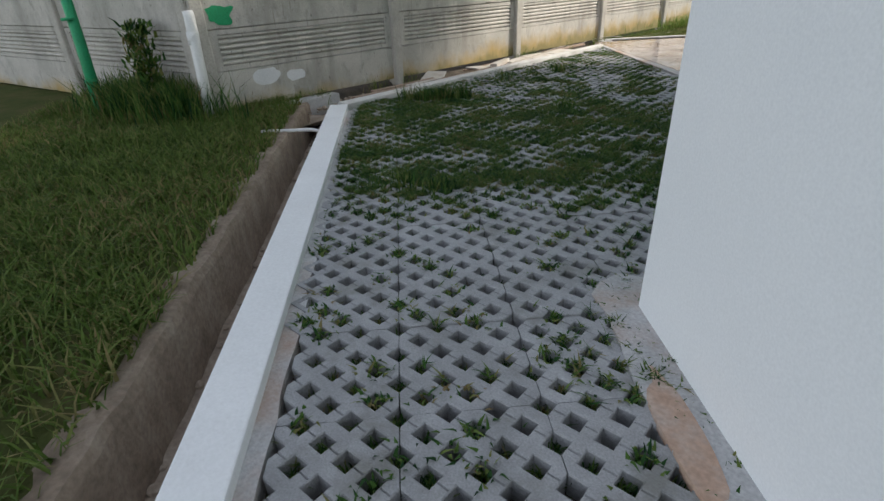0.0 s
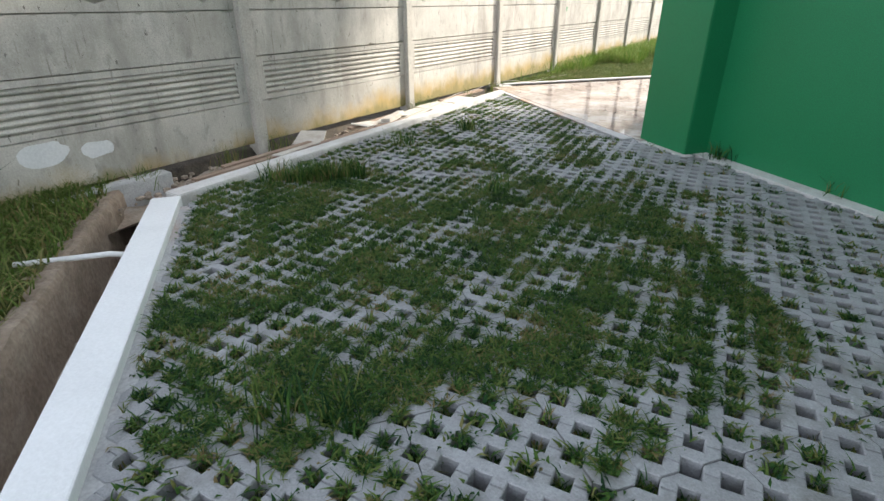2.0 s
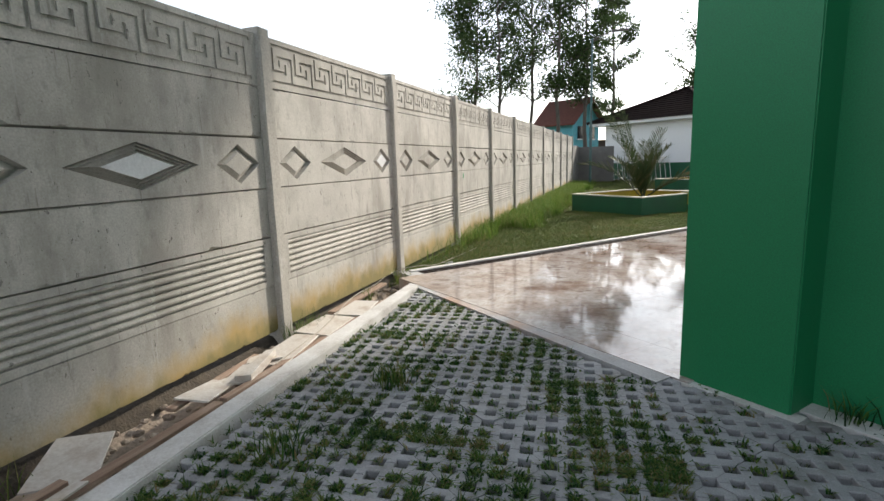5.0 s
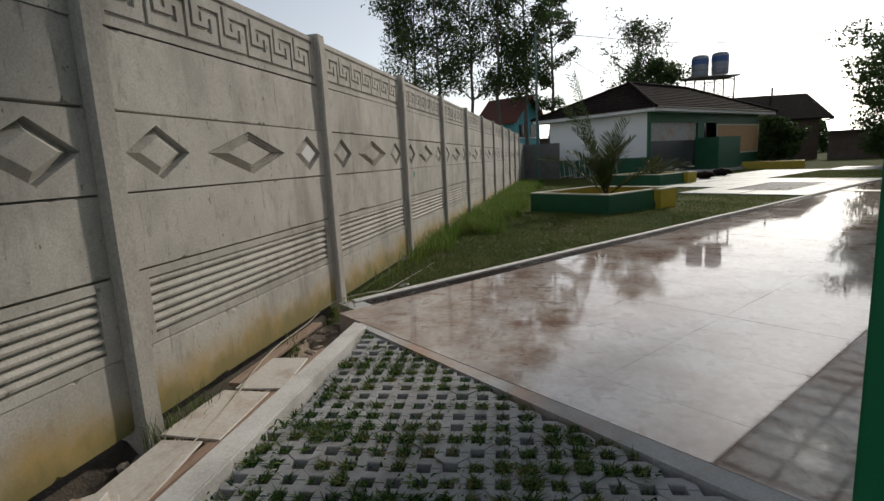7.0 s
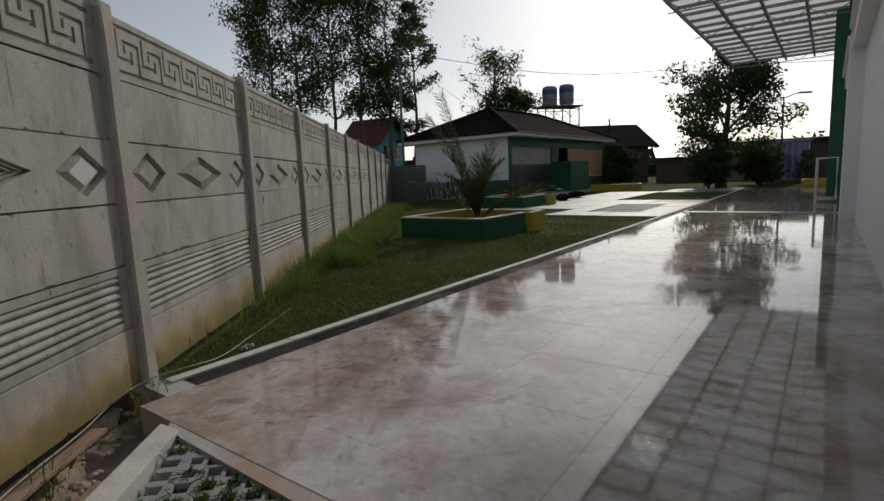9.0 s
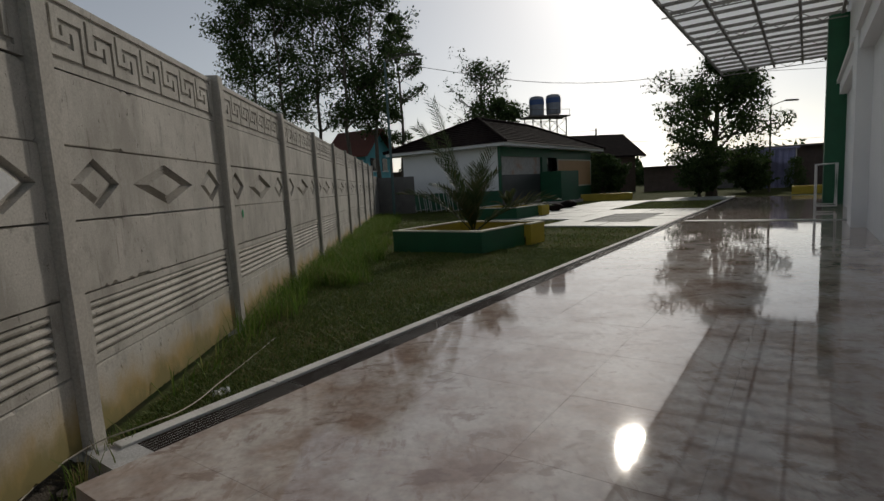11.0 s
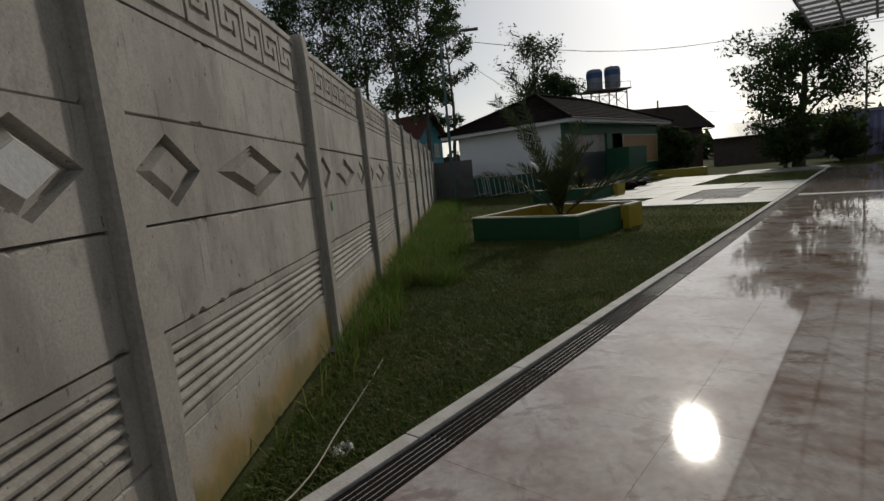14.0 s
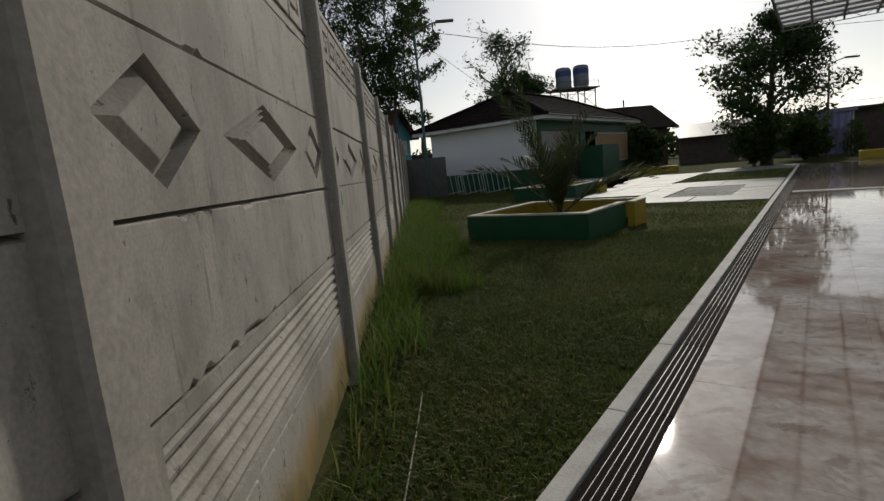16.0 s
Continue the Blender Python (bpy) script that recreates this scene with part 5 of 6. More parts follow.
# ---- concrete path on the lawn ----
path = empty("path", CURB, "pale concrete path slabs across the lawn", "path", kind="structure")
for b0, b1, c0, c1, mt in ((12.9, 14.2, 0.03, 3.4, PATHWHITE), (14.2, 17.7, 0.03, 0.95, PATHWHITE), (14.2, 17.7, 2.55, 3.4, PATHWHITE), (17.7, 20.3, 0.03, 3.4, PATHWHITE),
                           (14.2, 17.7, 0.95, 2.55, PATHGREY), (15.4, 20.3, 3.4, 6.4, PATHWHITE), (20.3, 28, 3.6, 6.4, PATHWHITE), (27.0, 30.5, 0.03, 3.6, PATHWHITE)):
    nb, nc = max(1, round((b1 - b0) / 1.2)), max(1, round((c1 - c0) / 1.7))
    for i in range(nb):
        for j in range(nc):
            bm = BM()
            box(bm, b0 + (b1 - b0) * i / nb + 0.012, c0 + (c1 - c0) * j / nc + 0.012, -0.2, b0 + (b1 - b0) * (i + 1) / nb - 0.012, c0 + (c1 - c0) * (j + 1) / nc - 0.012, 0.0 + random.uniform(-0.006, 0.004) - (0.015 if mt == PATHGREY else 0), None, 0.006)
            part("path_slab", bm, mt, path)

# ---- small block with hipped roof (white, green, yellow) ----
HB = Matrix.Translation((6.45, 22.9, 0)) @ Matrix.Rotation(radians(50.6), 4, "Z")   # x along the long side, y into the block
LX, LY, EZ, OV = 14.2, 7.9, 3.2, 0.7
house = empty("toilet_block", HB, "low white and green block with a dark hipped roof", "building")


def hpart(name, boxes, mat, label="", parent=None):
    for b in boxes:
        bm = BM()
        box(bm, *b)
        ob = part(name, bm, mat, parent or house, label)
    return ob


x0, y0, x1, y1 = OV, OV, LX - OV, LY - OV
hpart("wall", [(x0, y0 + 0.15, 0.0, x0 + 0.15, y1, 0.95)], DKGREEN, "dark green painted lower wall")
hpart("wall", [(x0, y0 + 0.15, 0.95, x0 + 0.15, y1, EZ)], WHITE, "white painted upper wall")
hpart("wall", [(x0, y0, EZ - 0.5, x1, y0 + 0.15, EZ)], DKGREEN, "dark green band below the eaves")
hpart("wall", [(x0 + 4.9, y0 + 0.0, 0, x0 + 5.6, y0 + 0.15, EZ - 0.5), (x0 + 7.0, y0, 0, x1, y0 + 0.15, 0.9), (x0 + 7.0, y0, 2.6, x1, y0 + 0.15, EZ - 0.5), (x0, y0, 0, x0 + 0.12, y0 + 0.15, EZ - 0.5)], DKGREEN, "dark green front wall")
hpart("wall", [(x0 + 0.12, y0 + 0.12, 1.75, x0 + 4.9, y0 + 0.27, EZ - 0.5)], CEMENT, "grey plaster upper wall")
hpart("wall", [(x1 - 0.15, y0 + 0.15, 0, x1, y1, EZ), (x0 + 0.15, y1 - 0.15, 0, x1 - 0.15, y1, EZ)], WHITE, "white back walls")
hpart("wall", [(x0 + 0.12, y0 + 0.10, 0.12, x0 + 4.9, y0 + 0.27, 1.75)], SLATE, "dark slate tiled lower wall")
hpart("board", [(x0 + 7.15, y0 - 0.02, 0.95, x1 - 0.15, y0, 2.55)], BOARD, "orange board")
hpart("board_frame", [(x0 + 7.05, y0 - 0.03, 2.55, x1 - 0.05, y0, 2.63), (x0 + 7.05, y0 - 0.03, 0.87, x1 - 0.05, y0, 0.95), (x0 + 7.05, y0 - 0.03, 0.95, x0 + 7.15, y0, 2.55), (x1 - 0.15, y0 - 0.03, 0.95, x1 - 0.05, y0, 2.55)], CREAM, "cream board frame")
# doorway closed by a near-black sheet, its inner shade put into the colour
hpart("door", [(x0 + 5.6, y0 + 0.3, 0, x0 + 7.0, y0 + 0.35, EZ - 0.5)], GLASS_AND_SHADE, "dark sheet standing for the shade inside an open doorway")
hpart("screen_wall", [(x0 + 4.6, y0 - 1.3, 0, x0 + 4.75, y0, 1.85), (x0 + 4.75, y0 - 1.3, 0, x0 + 7.2, y0 - 1.18, 1.85)], DKGREEN, "dark green screen wall")
hpart("step", [(x0 - 0.1, y0 - 1.5, -0.1, x0 + 9, y0 + 0.9, 0.12)], CEMENT, "pale concrete plinth")
hpart("fascia", [(0, 0, EZ - 0.02, LX, 0.05, EZ + 0.16), (0, 0.05, EZ - 0.02, 0.05, LY, EZ + 0.16), (LX - 0.05, 0.05, EZ - 0.02, LX, LY, EZ + 0.16), (0.05, LY - 0.05, EZ - 0.02, LX - 0.05, LY, EZ + 0.16)], WHITE, "white fascia board")
hpart("soffit", [(0.05, 0.05, EZ, LX - 0.05, LY - 0.05, EZ + 0.03)], WHITE, "white soffit")
RZ = EZ + 1.95
bm = BM()
hip = LY / 2
lo = [bm.verts.new(p) for p in ((-0.1, -0.1, EZ + 0.14), (LX + 0.1, -0.1, EZ + 0.14), (LX + 0.1, LY + 0.1, EZ + 0.14), (-0.1, LY + 0.1, EZ + 0.14))]
ra, rb = bm.verts.new((hip, LY / 2, RZ)), bm.verts.new((LX - hip, LY / 2, RZ))
for f in ((lo[0], lo[1], rb, ra), (lo[1], lo[2], rb), (lo[2], lo[3], ra, rb), (lo[3], lo[0], ra), (lo[3], lo[2], lo[1], lo[0])):
    bm.faces.new(f)
roof = part("roof", bm, ROOF, house, "dark brown tiled hipped roof")
for k in range(1, 13):
    t = k / 13
    z = EZ + 0.15 + (RZ - EZ - 0.14) * t
    bm = BM()
    a, b, c, d = hip * t - 0.1 * (1 - t), LX - hip * t + 0.1 * (1 - t), hip * t - 0.1 * (1 - t), LY - hip * t + 0.1 * (1 - t)
    tube(bm, [(a, c, z), (b, c, z)], 0.03, 5)
    tube(bm, [(a, c, z), (a, d, z)], 0.03, 5)
    part("roof_course", bm, ROOF, roof)
bm = BM()
for p in ((-0.1, -0.1), (LX + 0.1, -0.1)):
    tube(bm, [(p[0], p[1], EZ + 0.18), ((hip if p[0] < 1 else LX - hip), LY / 2, RZ + 0.05)], 0.09, 8)
tube(bm, [(-0.1, LY + 0.1, EZ + 0.18), (hip, LY / 2, RZ + 0.05), (LX - hip, LY / 2, RZ + 0.05)], 0.09, 8)
part("ridge_cap", bm, ROOF, roof)
# metal barriers by its wall
for i in range(3):
    br = empty("metal_barrier", HB @ pose(OV - 0.5 - 0.12 * i, 2.2 + 1.3 * i, 0, 0, 8, 90 + 4 * i), "white tubular metal barrier leaning by the wall", "barrier", "barriers by the wall")
    for k in range(6):
        bm = BM()
        tube(bm, [(k * 0.3, 0, 0), (k * 0.3, 0, 1.1)], 0.018, 6)
        part("bar", bm, STEEL, br)
    for z in (0.15, 1.1):
        bm = BM()
        tube(bm, [(0, 0, z), (1.5, 0, z)], 0.02, 6)
        part("rail", bm, STEEL, br)
# dark bags on the path
for b, c, r in ((20.2, 5.9, 0.28), (22.5, 6.2, 0.3), (17.2, 6.1, 0.18), (17.5, 6.6, 0.16)):
    bm = BM()
    bmesh.ops.create_icosphere(bm, subdivisions=3, radius=r, matrix=Matrix.Translation((0, 0, r * 0.55)) @ Matrix.Diagonal((1.3, 1, 0.6, 1)))
    for v in bm.verts:
        v.co += v.normal * 0.05 * noise.noise(v.co * 6)
        v.co.z = max(v.co.z, 0)
    tagged(link("dark_bag", bm, GRATE, m=Matrix.Translation(curb(b, c, 0.005)), smooth=True), "black lumpy bag lying beside the path", "bag", "bags by the path")

# ---- cross wall, street lamps, cables ----
bm = BM()
box(bm, -0.2, 25.6, -0.3, 1.9, 25.8, 1.95)
tagged(link("wall_cross", bm, GREYWALL), "dark grey cross wall behind the lawn", "wall", kind="structure")
bm = BM()
box(bm, -0.25, 21.9, -0.3, -0.05, 26, 2.0)
tagged(link("wall_fence_end", bm, GREYWALL), "grey wall continuing the fence line", "wall", kind="structure")


def lamp(x, y, h, turn, label):
    root = empty("street_lamp", pose(x, y, LAWN_Z, 0, 0, turn), label, "street lamp", "street lamps")
    bm = BM()
    tube(bm, [(0, 0, 0), (0, 0, h * 0.55), (0, 0, h)], [0.075, 0.06, 0.045], 10)
    part("pole", bm, LAMPTEAL if y < 25 else DARKSTEEL, root)
    bm = BM()
    tube(bm, [(0, 0, h - 0.06), (0.5, 0, h + 0.12), (1.0, 0, h + 0.26)], 0.028, 8)
    part("arm", bm, DARKSTEEL, root)
    bm = BM()
    box(bm, 0.9, -0.11, h + 0.19, 1.65, 0.11, h + 0.29, pose(0, 0, 0), 0.04)
    part("lamp_head", bm, DARKSTEEL, root, "grey lamp head")
    return root


lamp(0.88, 21.5, 7.1, 0, "tall thin street lamp at the end of the fence")
lamp(23.2, 27.5, 5.1, 0, "dark street lamp beside the big tree")
curve_tube("power_cable", [(0.96, 21.5, 7.0), (9.0, 23.5, 6.15), (18.5, 26, 6.7), (40, 32, 8.0)], 0.014, DARKSTEEL, "thin black power cable sagging across the yard", "cable")
curve_tube("power_cable", [(0.96, 21.5, 6.6), (8, 33, 4.6), (20, 48, 6.0)], 0.012, DARKSTEEL, "thin black power cable sagging across the yard", "cable")
curve_tube("power_cable", [(20, 40, 4.2), (30, 44, 4.0), (60, 50, 4.6)], 0.014, DARKSTEEL, "thin black power cable sagging across the yard", "cable")
for x, y, z in ((40, 32, 8.0), (20, 48, 6.0), (60, 50, 4.6)):
    bm = BM()
    tube(bm, [(0, 0, 0), (0, 0, z + 0.2)], [0.11, 0.08], 8)
    tagged(link("utility_pole", bm, DARKSTEEL, m=pose(x, y, LAWN_Z)), "dark utility pole carrying a cable", "pole")

# ---- water tanks ----
tower = empty("water_tower", pose(13.2, 41.0, LAWN_Z, 0, 0, 12), "two blue-grey water tanks on a steel lattice tower", "water tower")
TH = 6.6
for x in (-1.5, 0, 1.5):
    for y in (-0.8, 0.8):
        bm = BM()
        tube(bm, [(x, y, 0), (x, y, TH)], 0.05, 6)
        part("post", bm, DARKSTEEL, tower)
for z in np.arange(1.2, TH, 1.3):
    for xa, ya, xb, yb in ((-1.5, -0.8, 0, -0.8), (0, -0.8, 1.5, -0.8), (-1.5, 0.8, 0, 0.8), (0, 0.8, 1.5, 0.8)):
        bm = BM()
        tube(bm, [(xa, ya, z - 1.2), (xb, yb, z)], 0.025, 5)
        tube(bm, [(xb, yb, z - 1.2), (xa, ya, z)], 0.025, 5)
        tube(bm, [(xa, ya, z), (xb, yb, z)], 0.03, 5)
        part("brace", bm, DARKSTEEL, tower)
bm = BM()
box(bm, -1.8, -1.0, TH, 1.8, 1.0, TH + 0.1)
part("platform", bm, DARKSTEEL, tower)
bm = BM()
for x in (-1.75, -0.6, 0.6, 1.75):
    tube(bm, [(x, -0.95, TH + 0.1), (x, -0.95, TH + 0.55)], 0.02, 5)
tube(bm, [(-1.75, -0.95, TH + 0.55), (1.75, -0.95, TH + 0.55)], 0.02, 5)
part("guard_rail", bm, DARKSTEEL, tower)
for x, z in ((-0.75, 0.0), (0.78, 0.16)):
    bm = BM()
    tube(bm, [(x, 0, TH + 0.1 + z), (x, 0, TH + 0.25 + z), (x, 0, TH + 1.55 + z), (x, 0, TH + 1.68 + z), (x, 0, TH + 1.76 + z)], [0.56, 0.6, 0.6, 0.5, 0.2], 24)
    for k in range(5):
        tube(bm, [(x, 0, TH + 0.38 + z + k * 0.25), (x, 0, TH + 0.41 + z + k * 0.25)], 0.612, 24)
    tank = part("tank", bm, TANKSTEEL, tower, "blue-grey steel tank")
    bm = BM()
    tube(bm, [(x, 0, TH + 1.02 + z), (x, 0, TH + 1.42 + z)], 0.618, 24, False)
    part("band", bm, BLUE, tank, "dark blue band")


# ---- far buildings ----
def gable(name, m, w, d, h, rise, over, wall, roof_mat, label, openings=()):
    root = empty(name, m, label, "house")
    bm = BM()
    pts = [(0, 0, 0), (w, 0, 0), (w, 0, h), (w / 2, 0, h + rise), (0, 0, h)]
    a = [bm.verts.new(p) for p in pts]
    b = [bm.verts.new((p[0], d, p[2])) for p in pts]
    bm.faces.new(a)
    bm.faces.new(b[::-1])
    for i in range(5):
        bm.faces.new((a[i], a[(i + 1) % 5], b[(i + 1) % 5], b[i]))
    part("wall", bm, wall, root)
    for sg in (0, 1):
        bm = BM()
        e = 0 - over if sg == 0 else w + over
        zr = rise * over / (w / 2)
        p0, p1 = (e, h - zr), (w / 2, h + rise)
        lo = [bm.verts.new((x, y, z)) for x, z in (p0, p1) for y in (-over, d + over)]
        hi = [bm.verts.new((x, y, z + 0.14)) for x, z in (p0, p1) for y in (-over, d + over)]
        for q in ((0, 1, 3, 2),):
            bm.faces.new([lo[i] for i in q])
            bm.faces.new([hi[i] for i in q[::-1]])
        for i, j in ((0, 1), (1, 3), (3, 2), (2, 0)):
            bm.faces.new((lo[i], lo[j], hi[j], hi[i]))
        part("roof", bm, roof_mat, root)
    for x0, y0, z0, x1, y1, z1 in openings:
        bm = BM()
        box(bm, x0, y0, z0, x1, y1, z1, None, 0.01)
        win = part("window", bm, GLASS_AND_SHADE, root)
        bm = BM()
        box(bm, x0 - 0.08, y0 - 0.03, z0 - 0.1, x1 + 0.08, y1, z0)
        part("sill", bm, WHITE, win)
    return root


gable("teal_house", pose(-2.0, 42, -0.4, 0, 0, 60), 4.0, 3.6, 5.1, 1.8, 0.6, TEAL, REDROOF, "small teal house with a red-brown gabled roof", ((0.7, -0.05, 3.4, 1.5, 0.05, 4.5), (2.5, -0.05, 3.4, 3.3, 0.05, 4.5)))
gable("dark_roof_house", pose(22.6, 45, -0.4, 0, 0, 96), 7.0, 7.5, 3.9, 1.9, 0.7, DARKWALL, ROOF, "long house with a dark brown roof behind the block", ())
shed = empty("long_shed", pose(21.5, 41.0, LAWN_Z, 0, 0, -20), "long low shed with a grey sheet roof", "shed")
for k in range(4):
    bm = BM()
    box(bm, k * 4.5 + 0.1, 0, 0, k * 4.5 + 4.4, 0.2, 2.1)
    part("wall", bm, DARKWALL if k % 2 == 0 else GREYWALL, shed)
for k in range(18):
    bm = BM()
    lo = [bm.verts.new(p) for p in ((k * 1.0, -0.8, 2.05), (k * 1.0 + 0.99, -0.8, 2.05), (k * 1.0 + 0.99, 4.5, 3.3), (k * 1.0, 4.5, 3.3))]
    hi = [bm.verts.new(v.co + Vector((0, 0, 0.05))) for v in lo]
    bm.faces.new(hi)
    bm.faces.new(lo[::-1])
    for i in range(4):
        bm.faces.new((lo[i], lo[(i + 1) % 4], hi[(i + 1) % 4], hi[i]))
    part("roof_sheet", bm, TINROOF, shed)
for x, y, w, h, t in ((33, 35, 14, 2.9, -38), (44, 26, 14, 3.2, -60), (12, 60, 30, 3.2, 0), (-12, 58, 20, 2.6, 0)):
    bm = BM()
    box(bm, -w / 2, 0, -0.3, w / 2, 0.3, h)
    box(bm, -w / 2 - 0.2, -0.6, h, w / 2 + 0.2, 0.9, h + 0.12)
    tagged(link("wall_far", bm, DARKWALL, m=pose(x, y, 0, 0, 0, t)), "dark far boundary wall with a narrow roof", "wall", kind="structure")
# draped stall
stall = empty("draped_stall", pose(24.2, 31.6, LAWN_Z, 0, 0, -36), "open stall draped in lilac cloth", "stall")
for x in (0, 3.0):
    for y in (0, 2.0):
        bm = BM()
        tube(bm, [(x, y, 0), (x, y, 2.6)], 0.04, 6)
        part("pole", bm, STEEL, stall)
for nm, pp in (("drape", [(0, 0), (3.0, 0)]), ("drape", [(0, 2.0), (3.0, 2.0)]), ("drape", [(0, 0), (0, 2.0)])):
    bm = BM()
    (xa, ya), (xb, yb) = pp
    n = 28
    for i in range(n):
        t0, t1 = i / n, (i + 1) / n
        w0, w1 = 0.06 * math.sin(i * 1.9), 0.06 * math.sin((i + 1) * 1.9)
        zb0 = 1.75 + 0.55 * abs(math.sin(t0 * math.pi * 2)) * -1 + 0.4
        zb1 = 1.75 + 0.55 * abs(math.sin(t1 * math.pi * 2)) * -1 + 0.4
        if ya == yb == 2.0:
            zb0 = zb1 = 0.05
        q = [(xa + (xb - xa) * t0, ya + (yb - ya) * t0 + w0, zb0), (xa + (xb - xa) * t1, ya + (yb - ya) * t1 + w1, zb1), (xa + (xb - xa) * t1, ya + (yb - ya) * t1 + w1 * 0.4, 2.6), (xa + (xb - xa) * t0, ya + (yb - ya) * t0 + w0 * 0.4, 2.6)]
        bm.faces.new([bm.verts.new(p) for p in q])
    bmesh.ops.remove_doubles(bm, verts=bm.verts[:], dist=1e-4)
    ob = part(nm, bm, FABRIC, stall, "lilac cloth drape")
    sol = ob.modifiers.new("thick", "SOLIDIFY")
    sol.thickness = 0.012
bm = BM()
box(bm, -0.2, -0.2, 2.6, 3.2, 2.2, 2.72, None, 0.03)
part("top", bm, FABRIC, stall, "lilac cloth top")
# low yellow planter walls far off
for b, c, w, t in ((31.0, 5.5, 3.0, 20), (31.5, -5.0, 2.6, 0)):
    root = empty("low_planter", CURB @ pose(b, c, LAWN_Z, 0, 0, t), "low yellow painted planter kerb", "planter", "low planters at the far end")
    for x0, y0, x1, y1 in ((0, 0, 0.12, w), (1.2, 0, 1.32, w), (0.12, 0, 1.2, 0.12), (0.12, w - 0.12, 1.2, w)):
        bm = BM()
        box(bm, x0, y0, 0, x1, y1, 0.4, None, 0.01)
        part("wall", bm, YELLOW, root)


# ---- trees ----
def leaf_cloud(name, centres, radii, per, size, mat, parent, seed):
    g = np.random.default_rng(seed)
    vs, fs = [], []
    total = 0
    for c, r in zip(centres, radii):
        n = int(per * (r ** 1.6)) + 8
        d = g.normal(0, 1, (n, 3))
        d /= np.linalg.norm(d, axis=1)[:, None]
        rr = r * g.uniform(0.25, 1.0, n) ** 0.6
        p = np.asarray(c) + d * rr[:, None] * np.array([1, 1, 0.72])
        a = g.normal(0, 1, (n, 3))
        a /= np.linalg.norm(a, axis=1)[:, None]
        b = np.cross(a, g.normal(0, 1, (n, 3)))
        b /= np.linalg.norm(b, axis=1)[:, None]
        s = size * g.uniform(0.6, 1.4, n)[:, None]
        q = np.stack([p - a * s, p - b * s * 0.42 + a * s * 0.1, p + a * s, p + b * s * 0.42 + a * s * 0.1], 1)
        vs.append(q.reshape(-1, 3))
        fs.append(np.arange(total, total + 4 * n).reshape(-1, 4))
        total += 4 * n
    ob = from_arrays(name, np.concatenate(vs), np.concatenate(fs), mat, parent)
    return ob


def tree(x, y, h, spread, trunk_r, seed, label, first=0.35, per=120, size=0.14, clumps=90, bare=0.0, stems=1, lift=0.0, aspect=1.0, puff=1.0, twigs=2):
    r = random.Random(seed)
    root = empty("tree", pose(x, y, LAWN_Z), label, "tree")
    bm = BM()
    ends = []
    for s in range(stems):
        ang = 6.283 * s / max(1, stems) + r.uniform(0, 1)
        base = Vector((math.cos(ang), math.sin(ang), 0)) * (0.25 * trunk_r * 6 if stems > 1 else 0)
        leanv = Vector((math.cos(ang), math.sin(ang), 0)) * (0.10 if stems > 1 else 0.03)
        pts, p = [], base
        n = 9
        for i in range(n + 1):
            pts.append(p.copy())
            p = p + (Vector((0, 0, 1)) + leanv + Vector((r.uniform(-0.12, 0.12), r.uniform(-0.12, 0.12), 0))).normalized() * (h * 0.9 / n)
        tube(bm, pts, [trunk_r * (1.25 if i == 0 else 1) * (1 - 0.86 * i / n) for i in range(n + 1)], 9)
        for i in range(n + 1):
            if i / n < first:
                continue
            for k in range(3 if stems == 1 else 2):
                az = r.uniform(0, 6.283)
                prof = math.sin(math.pi * min(1.0, 0.18 + 0.80 * (i / n - first) / (1 - first))) ** 0.7
                L = spread * prof * r.uniform(0.55, 1.05)
                q, bp = pts[i].copy(), []
                e = r.uniform(0.15, 0.8) + lift
                for j in range(6):
                    bp.append(q.copy())
                    q = q + Vector((math.cos(az) * math.cos(e), math.sin(az) * math.cos(e), math.sin(e) * aspect)) * (L / 5)
                    az += r.uniform(-0.3, 0.3)
                    e += r.uniform(-0.25, 0.2)
                br = trunk_r * 0.42 * (1 - 0.6 * i / n)
                tube(bm, bp, [max(0.012, br * (1 - j / 6.2)) for j in range(6)], 6)
                for j in range(2, 6):
                    ends.append((bp[j], 0.22 + 0.16 * j))
                    for tw in range(twigs):
                        a2 = az + r.uniform(-1.4, 1.4)
                        t1 = bp[j] + Vector((math.cos(a2), math.sin(a2), r.uniform(-0.1, 0.8))).normalized() * L * r.uniform(0.18, 0.38)
                        tube(bm, [bp[j], bp[j].lerp(t1, 0.5) + Vector((0, 0, 0.05)), t1], [max(0.01, br * 0.35), max(0.008, br * 0.22), 0.006], 4)
                        ends.append((t1, 0.55 * r.uniform(0.7, 1.3)))
    part("trunk", bm, BARK, root)
    r.shuffle(ends)
    ends = [e for e in ends if r.random() > bare][:clumps * 6]
    cs, rs = [], []
    for p, rad in ends:
        cs.append(tuple(p + Vector((r.uniform(-0.2, 0.2), r.uniform(-0.2, 0.2), r.uniform(-0.1, 0.25)))))
        rs.append(puff * rad * spread / 4.0 * r.uniform(0.7, 1.25))
    if cs:
        part_ob = leaf_cloud("crown", cs, rs, per, size, LEAF, root, seed)
        part_ob["kind"] = "stuff"
    return root


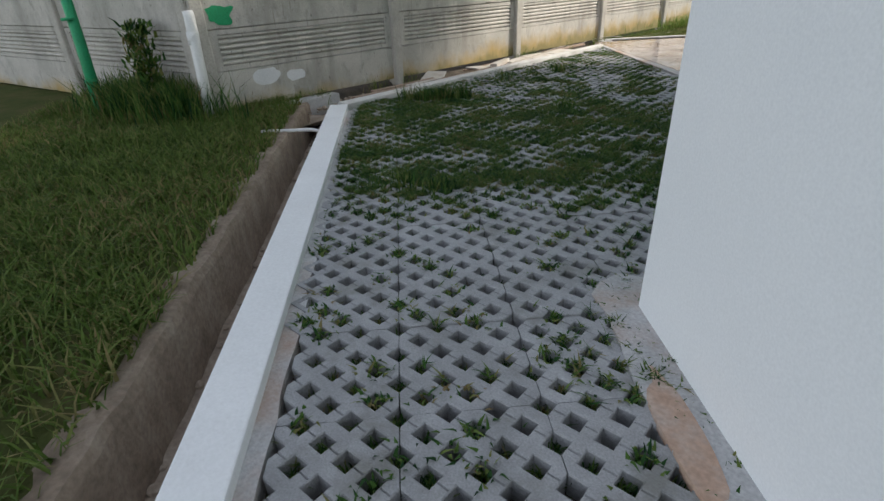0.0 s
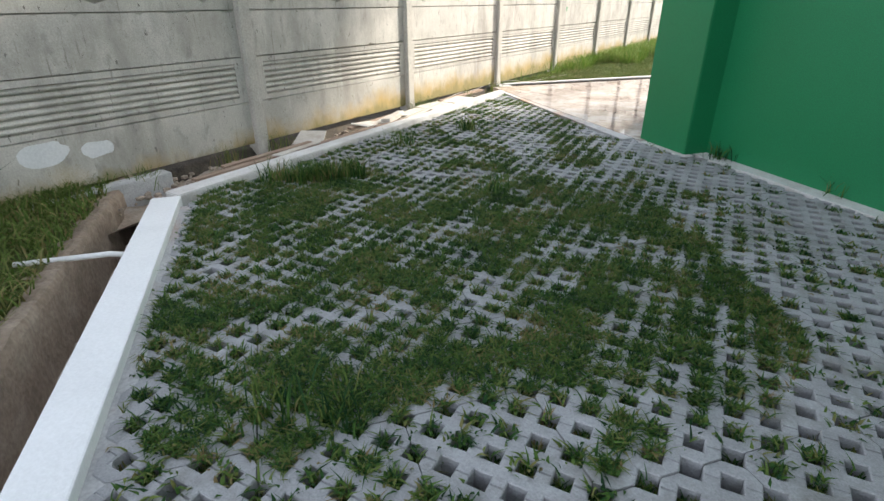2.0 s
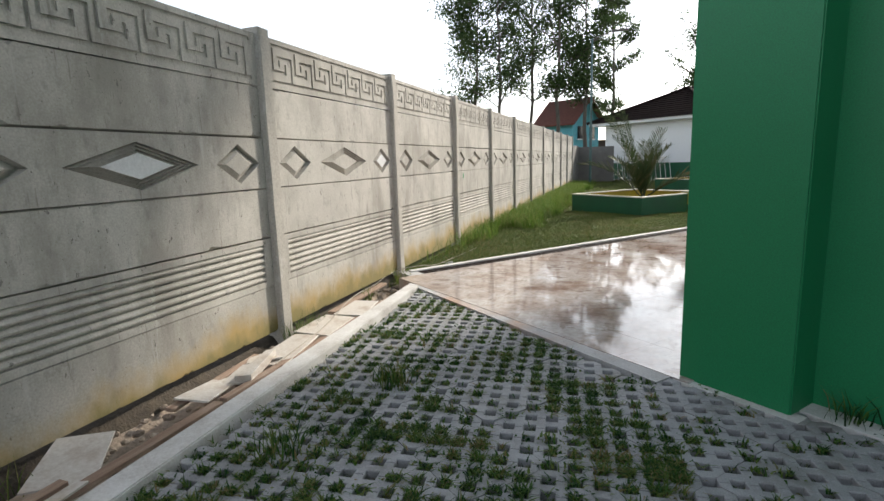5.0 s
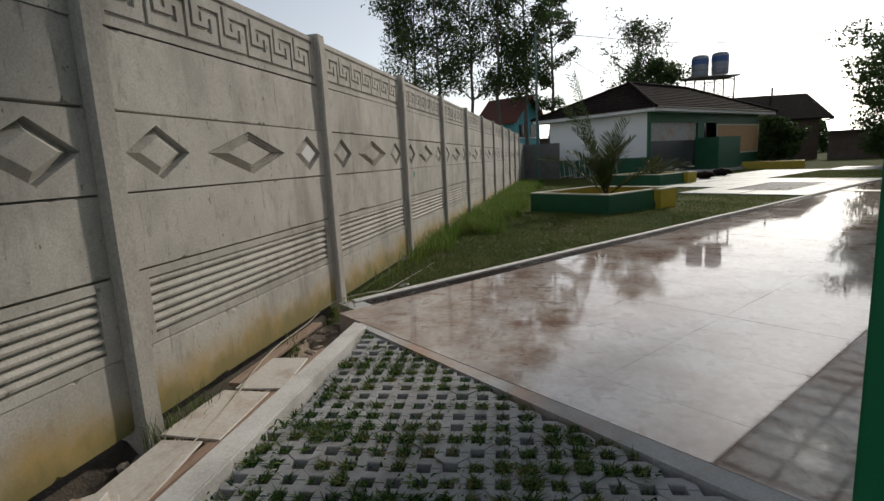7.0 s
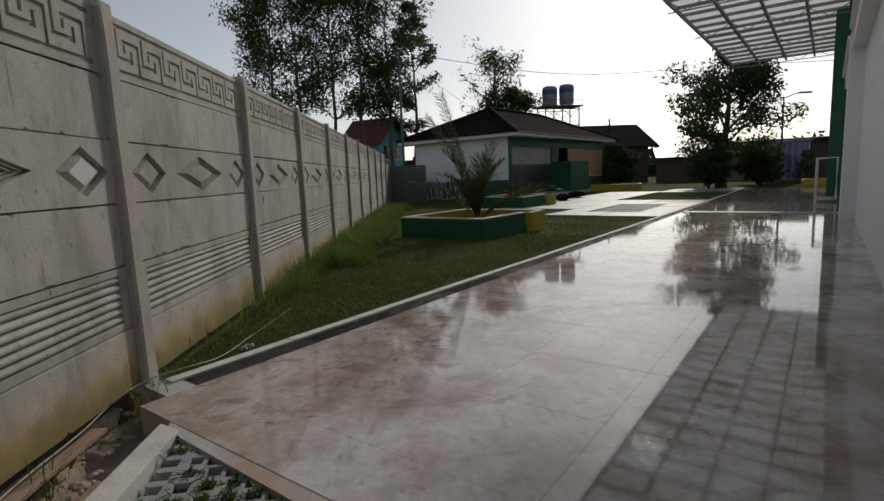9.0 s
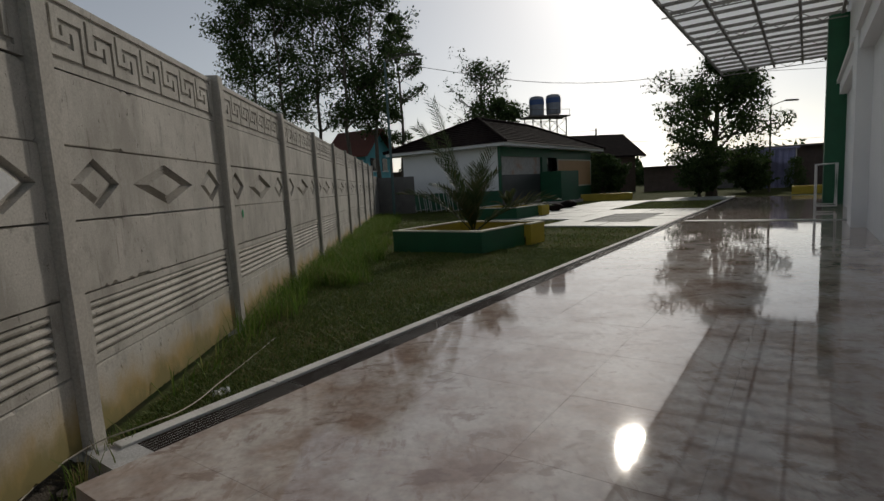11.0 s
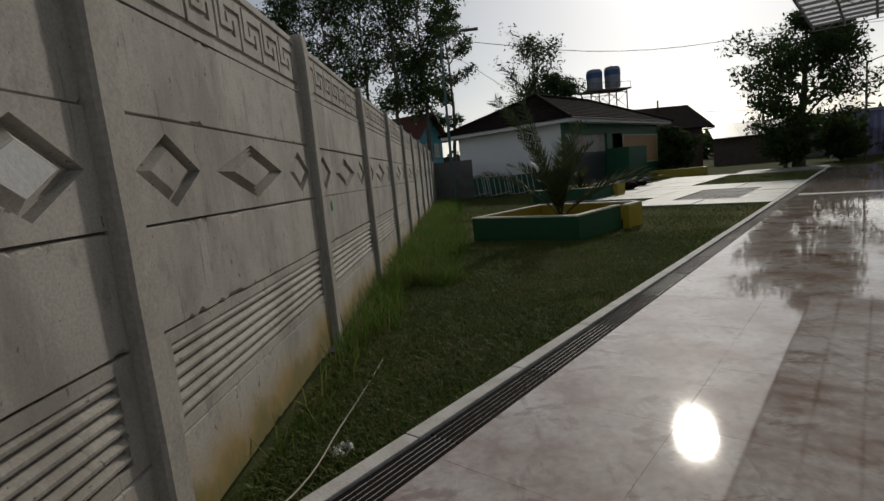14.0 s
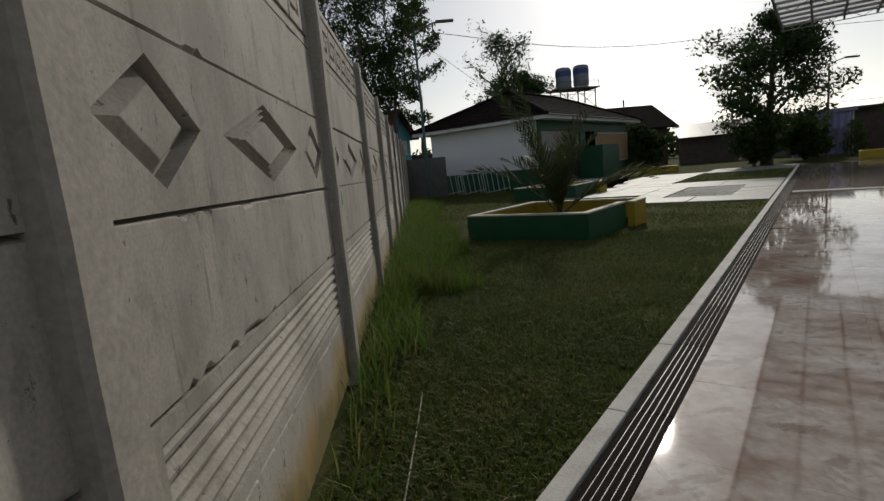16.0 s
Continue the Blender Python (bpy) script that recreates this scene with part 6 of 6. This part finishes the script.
# tall group behind the fence
for x, y, h, sp, sd in ((-8.6, 41, 20, 4.8, 1), (-6.0, 43, 22, 5.0, 2), (-3.2, 40, 21, 4.9, 3), (-0.7, 41, 19.0, 4.4, 4), (-11.2, 43, 19, 4.6, 12), (0.9, 44, 17.5, 2.6, 21)):
    tree(x, y, h, sp, 0.2, sd, "tall slender tree with a dark leafy crown behind the fence", 0.27, 12, 0.14, lift=0.3, puff=1.4, twigs=5, clumps=180)
tree(8.2, 46, 13.0, 4.8, 0.24, 5, "half-bare tree with thin twigs behind the block", 0.36, 16, 0.13, bare=0.72, lift=0.4, twigs=6, puff=1.25)
tree(9.8, 44, 9.0, 3.4, 0.2, 15, "leafy round tree behind the block", 0.45, 60, 0.15, bare=0.25, puff=1.4)
tree(18.9, 26.3, 7.8, 3.3, 0.27, 6, "broad dark leafy tree beside the yard", 0.22, 95, 0.11, clumps=140, lift=0.1, puff=1.35)
for x, y, h, sp, sd in ((15.6, 34.5, 3.0, 1.5, 7), (16.6, 36.0, 2.8, 1.4, 8), (17.8, 25.6, 1.9, 1.3, 9), (21.6, 27.0, 2.0, 1.4, 10), (23.0, 29.0, 2.2, 1.4, 11), (29.5, 27.5, 4.6, 2.2, 13), (32.0, 26.0, 5.0, 2.4, 14), (30.5, 29.5, 4.2, 2.2, 16)):
    tree(x, y, h, sp, 0.09, sd, "dense dark green shrub at the yard's edge", 0.08, 170, 0.10, clumps=60)
# clipped bush
topiary = empty("topiary", pose(24.9, 27.6, LAWN_Z), "clipped round topiary bush with layered tiers", "bush")
bm = BM()
tube(bm, [(0, 0, 0), (0, 0, 1.7)], 0.06, 8)
part("stem", bm, BARK, topiary)
ob = leaf_cloud("foliage", [(0, 0, 0.55), (0, 0, 1.15), (0, 0, 1.75)], [0.75, 0.58, 0.42], 2600, 0.05, LEAF, topiary, 31)
ob["kind"] = "stuff"
# far woods line
woods_c, woods_r = [], []
for i in range(150):
    t = i / 150
    x, y = -60 + 190 * t, 95 - 40 * t + rng.uniform(-6, 6)
    woods_c.append((x, y, rng.uniform(1.0, 3.2)))
    woods_r.append(rng.uniform(2.2, 3.6))
tagged(leaf_cloud("far_woods", woods_c, woods_r, 26, 0.55, LEAF, None, 77), "distant dark tree line", "woods", kind="stuff")
